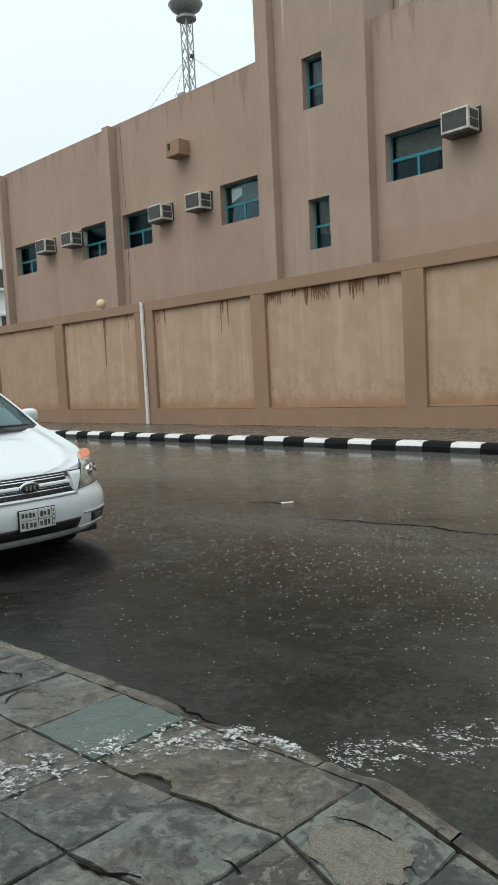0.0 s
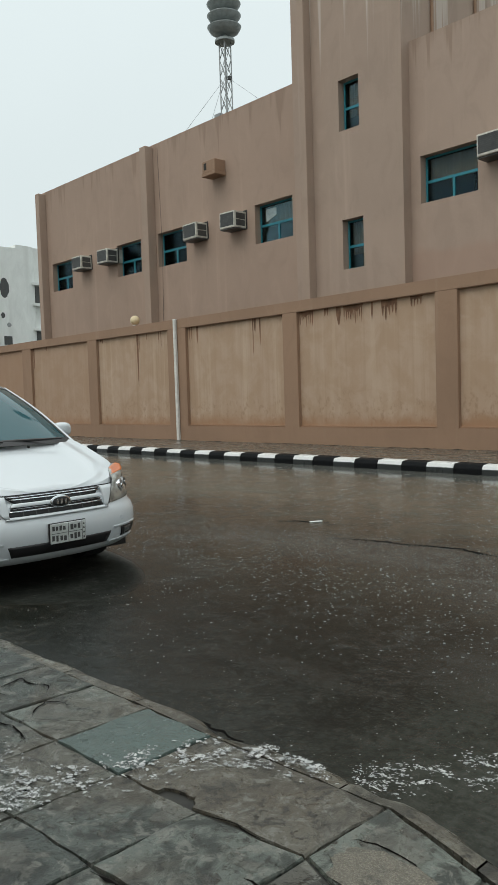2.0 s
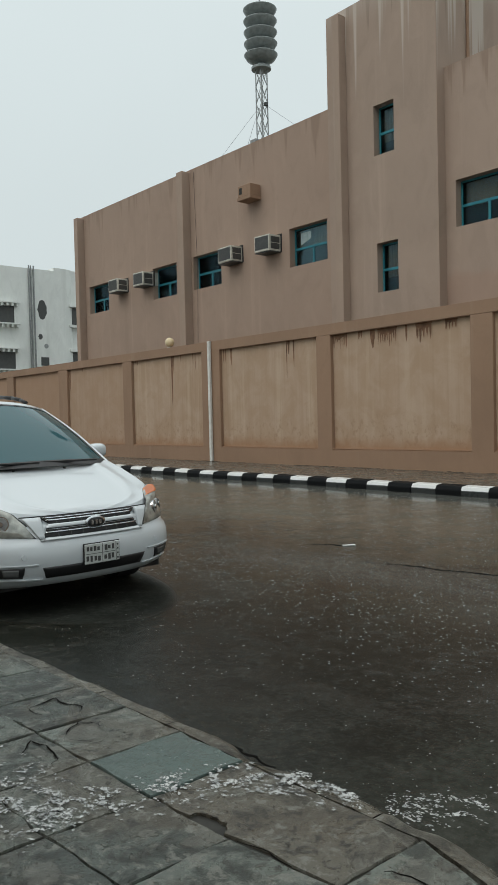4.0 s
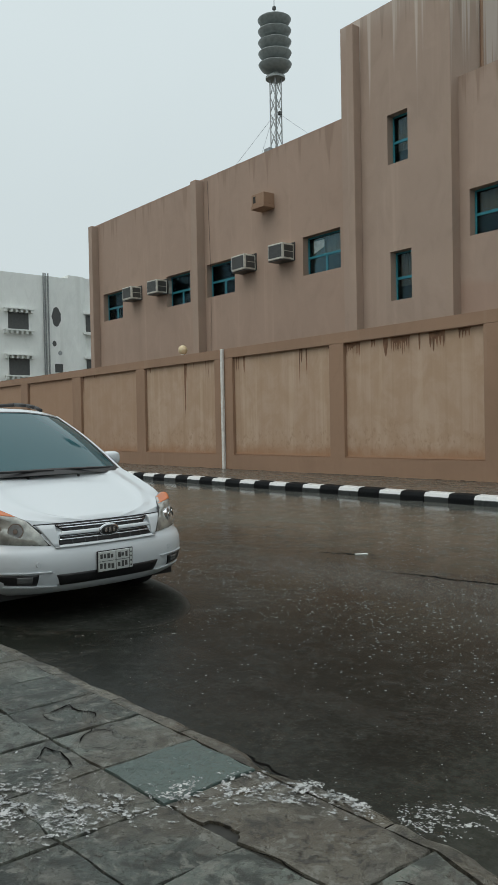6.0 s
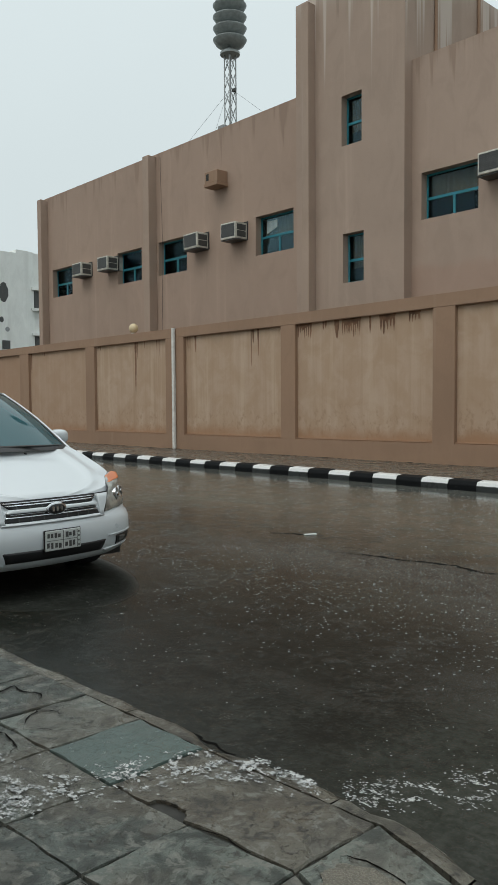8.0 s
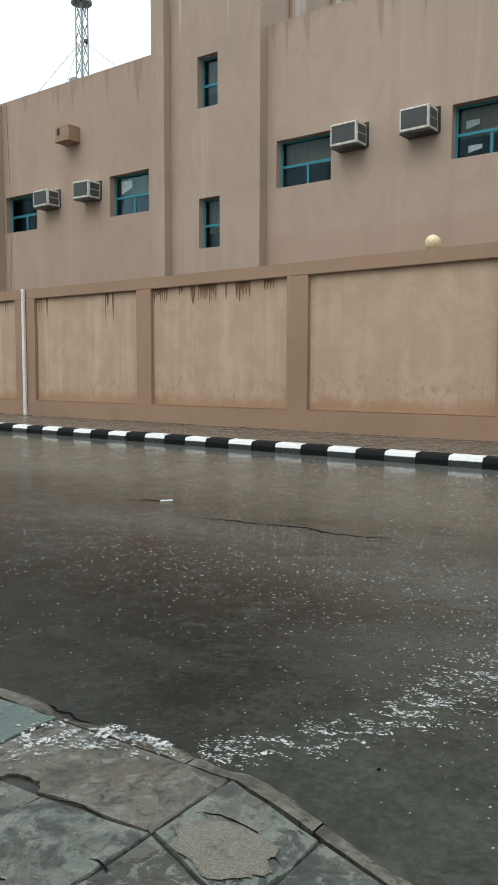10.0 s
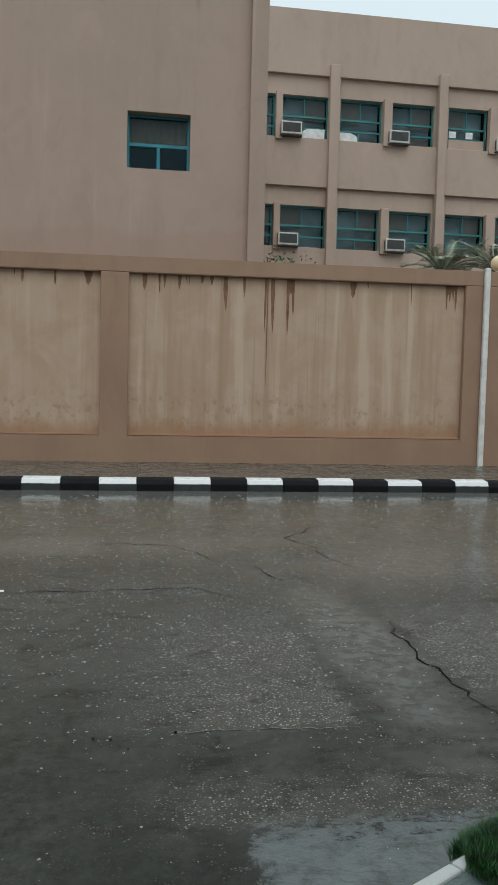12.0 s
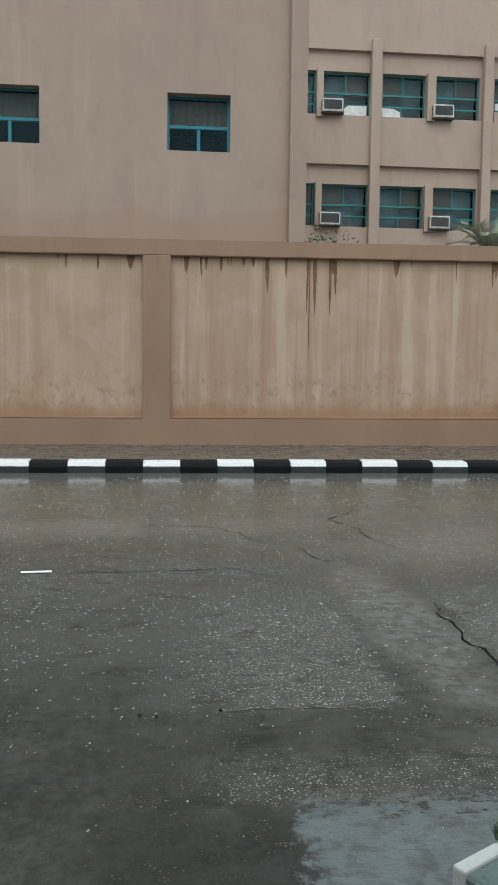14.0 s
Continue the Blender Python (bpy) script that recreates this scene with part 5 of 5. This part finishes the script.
for z0, z1, xs in ((0.485, 0.535, (-0.14, -0.105, -0.07, -0.035, 0.04, 0.075, 0.115)), (0.40, 0.455, (-0.145, -0.105, -0.065, -0.03, 0.035, 0.075, 0.11))):
    for a in xs:
        e = random.uniform(0.0, 0.012)
        part("plate_bar", box(0.024, 0.0265, a, a + random.uniform(0.02, 0.028), z0 + e, z1 - random.uniform(0, 0.012)), M_ACGRILLE, plate)
part("plate_rule", box(0.024, 0.0262, -0.15, 0.155, 0.467, 0.471), M_ACGRILLE, plate)
part("plate_rule", box(0.024, 0.0262, 0.016, 0.020, 0.388, 0.55), M_ACGRILLE, plate)
part("plate_rule", box(0.024, 0.0262, 0.155, 0.159, 0.388, 0.55), M_ACGRILLE, plate)
for z in (0.40, 0.44, 0.48, 0.515):
    part("plate_bar", box(0.024, 0.0265, 0.167, 0.181, z, z + 0.014), M_ACGRILLE, plate)
for x in (-0.98, -4.0):
    for s in (-1, 1):
        w = part("wheel", tube((x, s * 0.72, 0.335), (x, s * 0.955, 0.335), 0.335, seg=36), M_TYRE, van)
        part("rim", tube((x, s * 0.95, 0.335), (x, s * 0.965, 0.335), 0.21, seg=28), M_CHROME, w)

# ---- litter, cracks, foam, splashes on the road ----
def ribbon(name, pts, width, z, mat, label, category, kind="", jitter=0.012, seed=1):
    """A thin irregular strip along a broken line on the ground."""
    random.seed(seed)
    fine = []
    for a, b in zip(pts, pts[1:]):
        n = max(2, int(math.dist(a, b) / (2.4 * jitter)))
        for i in range(n):
            t = i / n
            x, y = a[0] + (b[0] - a[0]) * t, a[1] + (b[1] - a[1]) * t
            f = 0.12 / jitter
            x, y = x + 2.4 * jitter * noise.noise((x * f, y * f, seed)), y + 2.4 * jitter * noise.noise((x * f, y * f, seed + 9.5))
            fine.append((x + random.gauss(0, jitter * 0.35), y + random.gauss(0, jitter * 0.35)))
    rows = []
    for i, p in enumerate(fine):
        q = fine[min(i + 1, len(fine) - 1)]; o = fine[max(i - 1, 0)]
        d = Vector((q[0] - o[0], q[1] - o[1], 0)).normalized(); nrm = Vector((-d.y, d.x, 0))
        w = width * random.uniform(0.3, 1.3) * min(1, 4 * i / len(fine) + 0.15, 4 * (len(fine) - i) / len(fine))
        rows.append([Vector((*p, z)) - nrm * w / 2, Vector((*p, z + 0.001)), Vector((*p, z)) + nrm * w / 2])
    ob = finish(name, grid_mesh(rows), mat)
    return tagged(ob, label, category, kind=kind)
CRACKS = [([(1.99, 3.0), (1.91, 3.4), (1.88, 3.86), (1.88, 4.35), (1.91, 4.81)], 0.03), ([(2.32, 8.85), (2.1, 8.4), (1.8, 7.95), (2.0, 7.43), (2.02, 7.0), (2.2, 6.33)], 0.05), ([(1.24, 6.6), (1.34, 6.2), (1.44, 5.88)], 0.06),
          ([(-0.9, 5.7), (0.16, 5.75), (0.57, 5.82), (0.74, 5.66), (0.99, 5.43)], 0.05), ([(-0.3, 7.7), (0.18, 7.69), (0.56, 7.58), (1.03, 6.56)], 0.045), ([(-7.04, 6.24), (-6.78, 6.48), (-6.5, 6.5)], 0.06),
          ([(-5.7, 5.9), (-5.0, 6.03), (-4.28, 6.19), (-3.94, 6.06), (-3.2, 6.3)], 0.06)]
for i, (pts, w) in enumerate(CRACKS):
    ribbon("road_crack", pts, w * (0.75 if i > 4 else 0.42 if i == 0 else 0.26), 0.003, M_CRACK, "dark crack in the wet asphalt", "crack", seed=i, kind="structure", jitter=0.022)
ribbon("road_seam", [(0.3, 3.05), (0.68, 3.06), (1.01, 3.04), (1.24, 3.05)], 0.012, 0.003, M_KERBNEAR, "pale thin seam in the asphalt", "seam", "structure", 0.008, 9)
for x, y, rz, w in ((-6.55, 6.54, 60, 0.16), (-1.0, 5.73, 4, 0.24)):
    bm = box(-w / 2, w / 2, -0.02, 0.02, 0, 0.012, bevel=0.004)
    ob = finish("litter_strip", bm, M_WHITE, at=(x, y, 0.001)); ob.rotation_euler = (0, 0, radians(rz))
    tagged(ob, "white scrap of litter lying on the wet road", "litter")
def pebble(x, y, r):
    bm = bmesh.new(); bmesh.ops.create_icosphere(bm, subdivisions=1, radius=r * 0.65)
    for v in bm.verts:
        v.co *= random.uniform(0.7, 1.1); v.co.z *= 0.6
    ob = finish("pebble", bm, M_CRACK, at=(x, y, r * 0.25)); tagged(ob, "small dark stone on the wet road", "stone", "road stones")
random.seed(4)
for x, y, r in ((-0.06, 3.02, 0.014), (0.02, 3.0, 0.012), (0.32, 3.05, 0.016), (-1.35, 2.2, 0.016), (0.1, 2.9, 0.01)):
    pebble(x, y, r)

def flecks(name, spots, z_of, mat, label, category, rings=False):
    """Many low irregular blobs joined in one mesh."""
    vs, fs = [], []
    for x, y, r, e, az in spots:
        n = 9 if rings else 7
        z = z_of(x, y)
        k = len(vs)
        ca, sa = math.cos(az), math.sin(az)
        for ring, (q, h) in enumerate(((1.0, 0.0), (0.6, 0.30 if rings else 0.08))):
            for i in range(n):
                a = i * math.tau / n
                rr = r * q * random.uniform(0.65, 1.2)
                u, v = rr * math.cos(a) * e, rr * math.sin(a)
                vs.append((x + u * ca - v * sa, y + u * sa + v * ca, z + h * r))
        for i in range(n):
            j = (i + 1) % n
            fs.append((k + i, k + j, k + n + j, k + n + i))
        if not (rings and y < 6.5 and r > 0.006):
            fs.append(tuple(k + n + i for i in range(n)))
    me = bpy.data.meshes.new(name); me.from_pydata(vs, [], fs); me.materials.append(mat); me.shade_smooth()
    return tagged(new(name, me), label, category, kind="stuff")
def along(pts, n, spread, r0, r1):
    out = []
    segs = [(a, b, math.dist(a, b)) for a, b in zip(pts, pts[1:])]
    total = sum(s[2] for s in segs)
    for _ in range(n):
        d = random.uniform(0, total)
        for a, b, l in segs:
            if d <= l:
                break
            d -= l
        t = d / l
        az = math.atan2(b[1] - a[1], b[0] - a[0])
        off = random.gauss(0, spread)
        out.append((a[0] + (b[0] - a[0]) * t - math.sin(az) * off + random.gauss(0, 0.03), a[1] + (b[1] - a[1]) * t + math.cos(az) * off, random.uniform(r0, r1) * random.uniform(0.5, 1.0), random.uniform(1.0, 2.6), random.gauss(0.5, 0.5)))
    def strand(x, y):
        u, v = x * 0.86 + y * 0.5, y * 0.86 - x * 0.5
        return abs(noise.noise((u * 6.5, v * 12, 0.5)) + 0.5 * noise.noise((u * 17, v * 29, 4.5)))
    return [q for q in out if strand(q[0], q[1]) < 0.10 or (strand(q[0], q[1]) < 0.35 and random.random() < 0.13)]
random.seed(11)
foam_road = along([(-1.98, 1.85), (-1.78, 2.16), (-1.62, 2.38), (-1.51, 2.73), (-1.40, 3.1)], 8000, 0.06, 0.002, 0.008) + along([(-1.55, 2.7), (-1.4, 3.1), (-1.42, 3.45), (-1.28, 3.9)], 7000, 0.13, 0.002, 0.007) + along([(-1.2, 2.9), (-1.0, 2.75), (-0.6, 2.7)], 160, 0.1, 0.003, 0.007)
flecks("foam_road", foam_road, lambda x, y: 0.002, M_FOAM, "white foam flecks drifting on the wet road", "foam")
foam_walk = along([(-3.05, 0.42), (-2.75, 0.68), (-2.6, 0.85), (-2.49, 1.04), (-2.46, 1.28), (-2.36, 1.42), (-2.2, 1.55), (-2.04, 1.61), (-1.9, 1.63)], 9000, 0.055, 0.003, 0.011) + along([(-3.3, 0.45), (-2.55, 0.72)], 6500, 0.11, 0.003, 0.011)
flecks("foam_pavement", [s for s in foam_walk if s[1] < 1.62], lambda x, y: 0.157, M_FOAM, "white foam flecks on the wet paving", "foam")
M_SPLASH = plain("rain_splash", (0.21, 0.213, 0.205), 0.3)
spots = []
for _ in range(38000):
    x, y = random.uniform(-13, 7), random.uniform(1.9, 11.6)
    d = (0.10 if y < 3.6 else 0.25) + 0.75 * math.exp(-((y - (4.6 + 0.10 * (x + 1))) / 1.7) ** 2) * (1.0 if -9 < x < 1.5 else 0.6)
    if random.random() > d or (x < -5.6 and 1.5 < y < 3.9):
        continue
    spots.append((x, y, random.choice((0.6, 0.7, 0.9, 1.5 if y < 5.0 else 0.9)) * random.uniform(0.8, 1.2) * (0.0013 + 0.00098 * y), random.uniform(0.9, 1.5), random.uniform(0, 3)))
flecks("rain_splashes", spots, lambda x, y: 0.002, M_SPLASH, "small pale rain splashes all over the wet road", "splashes", True)

random.seed(31)
dirt = [(random.uniform(-30, 12), YW - abs(random.gauss(0, 0.06)) - 0.01, random.uniform(0.008, 0.035), random.uniform(1.0, 2.5), random.gauss(0, 0.3)) for _ in range(900)]
dirt = [q for q in dirt if noise.noise((q[0] * 0.9, 3.1, 0)) > -0.05]
flecks("dirt_clumps", dirt, lambda x, y: 0.199, M_DIRT, "damp dirt and leaf crumbs along the wall's foot", "dirt")

# ---- corner planter with artificial grass ----
M_TURF = plain("turf_backing", (0.006, 0.02, 0.006), 0.8)
M_RIM = kerb_paint("worn_white_rim", (0.42, 0.44, 0.42), (0.2, 0.2, 0.18), False)
planter = thing("corner_planter", (1.075, 1.49, 0), "low concrete planter with white painted rim and artificial grass", "planter", rz=30.3)
part("block", box(-0.262, 1.6, -0.95, 0.004, 0, 0.292, bevel=0.01), M_PAVEBLUE, planter)
for a, b in ((-0.267, -0.085), (-0.082, 0.5), (0.504, 1.61)):
    part("rim", box(a, b, -0.026, 0.018, 0.0, 0.302, bevel=0.008, seg=2), M_RIM, planter, "white painted rim block")
random.seed(21)
gv, gf = [], []
for _ in range(90000):
    x, y = random.uniform(-0.26, 0.7), random.uniform(-0.4, 0.075)
    if x < -0.015 + 0.62 * min(0.0, y) + random.gauss(0, 0.012) + 0.015 * math.sin(y * 40) + (0.02 if y > 0 else 0):
        continue
    if x > 0.19 + 0.03 * math.sin(y * 30) and y > -0.055:
        continue
    z = 0.30 if y < 0.02 else 0.30 - (y - 0.02) * 1.0
    h = random.uniform(0.018, 0.05); az = random.uniform(0, math.tau); lean = random.uniform(0.0, 0.04)
    dx, dy = math.cos(az), math.sin(az)
    k = len(gv)
    gv += [(x - dy * 0.003, y + dx * 0.003, z), (x + dy * 0.003, y - dx * 0.003, z), (x + dx * lean, y + dy * lean + (0.02 if y > 0 else 0), z + h)]
    gf.append((k, k + 1, k + 2))
me = bpy.data.meshes.new("grass_mat"); me.from_pydata(gv, [], gf); me.materials.append(M_GRASS)
part("turf_backing", box(0.03, 0.9, -0.6, -0.03, 0.29, 0.302), M_TURF, planter)
gm = new("artificial_grass", me); gm.parent = planter; tagged(gm, "dark green artificial grass", kind="stuff")

# ---- near pavement: kerb strip and slabs ----
JOINT = ((-30.0, 1.05), (-6.0, 1.345), (-4.34, 1.425), (-2.97, 1.50), (-2.6, 1.505), (-1.8, 1.555), (-1.61, 1.562), (-1.364, 1.506), (-1.1, 1.425), (-0.97, 1.388), (1.7, 0.614))
def y_edge(x):
    """The joint between the slabs and the kerb stones."""
    return float(np.interp(x, [q[0] for q in JOINT], [q[1] for q in JOINT]))
def row_depth(r, x):
    return 0.0 if r == 0 else float(np.interp(x, (-3.9, -2.1, -1.6, -1.2), (0.50, 0.465, 0.413, 0.43))) + 0.43 * (r - 1)
n = 120
rows = []
for i in range(n + 1):
    x = -30 + 31.6 * i / n
    rows.append([(x, -3.3, 0.138), (x, y_edge(x) - 0.004, 0.138), (x, y_edge(x) + 0.02, -0.02)])
bed = finish("pavement_near", grid_mesh(rows), M_JOINT)
tagged(bed, "worn wet stone paving with dark open joints", "pavement", kind="structure")
for k in range(44):
    x0 = -26.0 + 0.62 * k
    x1 = x0 + 0.612
    if x0 > 0.5:
        continue
    rnd = random.Random(k)
    m = 14
    rows = []
    for i in range(m + 1):
        x = x0 + (x1 - x0) * i / m
        e = y_edge(x) + (0.016 if x > -1.62 else 0.004)
        chip = max(0.0, math.sin((x + 2.68) / 0.40 * math.pi)) if -2.68 < x < -2.28 else 0.0
        chip *= 0.7 + 0.5 * noise.noise((x * 31, 7, 0))
        broad = 0.02 if x < -1.9 else 0.0
        wob = broad + 0.022 * (noise.noise((x * 4.1, 0.3, 0)) + 0.6 * noise.noise((x * 13, 2.3, 0)))
        rows.append([(x, e, 0.05), (x, e, 0.146 + 0.006 * noise.noise((x * 9, 1, 0))), (x, e + 0.055 + wob * 0.5 - 0.03 * chip, 0.143 + 0.012 * noise.noise((x * 11, 5, 0)) - 0.02 * chip), (x, e + 0.095 + wob - 0.045 * chip, 0.115 - 0.07 * chip), (x, e + 0.115 + wob - 0.04 * chip, -0.02)])
    part("kerb_stone", grid_mesh(rows), M_KERBNEAR, bed, smooth=False)
def slab(c, seed, bevel=0.008, dz=0.0, tilt=0.0):
    """A slab with uneven edges over four corners."""
    rnd = random.Random(seed)
    per = []
    for a, b in zip(c, c[1:] + c[:1]):
        for i in range(5):
            t = i / 5
            j = 0.0 if i == 0 else 0.006
            per.append(Vector((a[0] + (b[0] - a[0]) * t + rnd.gauss(0, j), a[1] + (b[1] - a[1]) * t + rnd.gauss(0, j), 0)))
    mid = sum(per, Vector()) / len(per)
    bm = bmesh.new()
    tx, ty = rnd.uniform(-0.007, 0.007), rnd.uniform(-0.007, 0.007)
    def lift(p, s, z):
        q = mid + (p - mid) * s
        return (q.x, q.y, z + dz + (q.x - mid.x) * tx + (q.y - mid.y) * ty)
    r0 = [bm.verts.new(lift(p, 1.0, 0.09)) for p in per]
    r1 = [bm.verts.new(lift(p, 1.0, 0.144)) for p in per]
    r2 = [bm.verts.new(lift(p, 0.989 + rnd.uniform(-0.005, 0.005), 0.151)) for p in per]
    for a, b in ((r0, r1), (r1, r2)):
        for i in range(len(per)):
            j = (i + 1) % len(per)
            bm.faces.new((a[i], a[j], b[j], b[i]))
    bm.faces.new(r2)
    return bm
GX = 0.447
for r in range(0, 9):
    for k in range(-24, 7):
        x0 = -1.605 + GX * k; x1 = x0 + GX
        g = 0.0045 if r or k < 0 else 0.007
        if x1 > 0.75 or (r == 0 and k in (-2, -1)):
            continue
        c = [(x + e * g, y_edge(x) - row_depth(q, x) + f * g) for x, q, e, f in ((x0, r + 1, 1, 1), (x1, r + 1, -1, 1), (x1, r, -1, -1), (x0, r, 1, -1))]
        blue = (r == 0 and k == -3)
        part("slab", slab(c, r * 100 + k, dz=random.Random(r * 7 + k).uniform(-0.002, 0.004)), M_PAVEBLUE if blue else M_PAVEBED if (r, k) == (1, 0) else M_PAVE, bed)
# the broken slab, a corner of it gone
part("slab", slab([(-2.493, 1.047), (-2.29, 1.068), (-2.25, 1.118), (-2.17, 1.128), (-2.115, 1.115), (-2.095, 1.085), (-1.612, 1.152), (-1.615, 1.553), (-2.05, 1.530), (-2.493, 1.503)], 501), M_PAVEBROWN, bed, "large worn slab with a broken corner")

def aggregate():
    """Worn concrete with its pebbles laid bare."""
    k = Nodes("exposed_aggregate", 0.6)
    p = k.pos()
    vo = k.n("TexVoronoi"); vo.inputs["Scale"].default_value = 185; k.l(p, vo.inputs["Vector"])
    tone = k.n("SeparateColor"); k.l(vo.outputs["Color"], tone.inputs[0])
    c = k.mix(tone.outputs[0], (0.15, 0.14, 0.11), (0.25, 0.232, 0.188))
    c = k.mix(k.range(vo.outputs["Distance"], 0.35, 0.6, 0, 0.6), c, (0.09, 0.082, 0.064))
    c = k.mix(k.range(k.noise(p, 12, 5, 0.7), 0.5, 0.66, 0, 0.7), c, (0.06, 0.058, 0.048))
    return k.out(c, None, k.math("SUBTRACT", 1.0, vo.outputs["Distance"]), 0.7, 0.006)
M_AGG = aggregate()
def blotch(name, cx, cy, rx, ry, z, mat, seed, parent, label=""):
    rnd = random.Random(seed)
    bm = bmesh.new()
    m = 72
    off = rnd.uniform(0, 50)
    ring = []
    for s, h in ((1.0, 0.0), (0.93, 0.003)):
        ring.append([bm.verts.new((cx + rx * s * (1 + 0.4 * noise.noise((math.cos(i * math.tau / m) * 1.6 + off, math.sin(i * math.tau / m) * 1.6, 0)) + 0.16 * noise.noise((i * 1.7, off, 0))) * math.cos(i * math.tau / m), cy + ry * s * (1 + 0.45 * noise.noise((math.cos(i * math.tau / m) * 1.6, math.sin(i * math.tau / m) * 1.6 + off, 3))) * math.sin(i * math.tau / m), z + h)) for i in range(m)])
    for i in range(m):
        bm.faces.new((ring[0][i], ring[0][(i + 1) % m], ring[1][(i + 1) % m], ring[1][i]))
    bm.faces.new(ring[1])
    return part(name, bm, mat, parent, label)
blotch("worn_patch", -1.37, 1.225, 0.185, 0.125, 0.158, M_AGG, 2, bed, "pale patch of exposed aggregate")
SLABCRACKS = [([(-2.004, 0.64), (-1.881, 0.658), (-1.819, 0.713), (-1.755, 0.717)], 0.026), ([(-1.653, 0.929), (-1.60, 0.935), (-1.53, 0.90)], 0.016), ([(-1.56, 1.32), (-1.48, 1.352), (-1.43, 1.345), (-1.351, 1.348), (-1.28, 1.294), (-1.172, 1.229)], 0.014)]
SLABCRACKS += [([(-3.70, 1.08), (-3.72, 1.16), (-3.75, 1.243), (-3.64, 1.25), (-3.547, 1.293), (-3.476, 1.244)], 0.024), ([(-3.70, 1.09), (-3.545, 1.086)], 0.012), ([(-3.235, 1.053), (-3.30, 1.10), (-3.375, 1.179), (-3.314, 1.248), (-3.20, 1.26)], 0.016)]
# Not a slab crack: dark strip adding shade to the kerb's chip.
SLABCRACKS += [([(-2.64, 1.565), (-2.52, 1.55), (-2.42, 1.545), (-2.33, 1.56)], 0.05)]
SLABCRACKS += [([(-3.173, 0.822), (-3.24, 0.87), (-3.308, 0.902), (-3.222, 0.943), (-3.12, 0.925), (-3.043, 0.936), (-3.03, 0.84)], 0.018), ([(-3.2, 1.06), (-3.06, 1.16), (-2.98, 1.30)], 0.008), ([(-2.02, 1.09), (-1.9, 1.10), (-1.75, 1.115)], 0.012)]
for i, (pts, w) in enumerate(SLABCRACKS):
    c = ribbon("slab_crack", pts, w * 0.5, 0.1565, M_CRACK, "", "", seed=40 + i, jitter=0.011)
    c.parent = bed
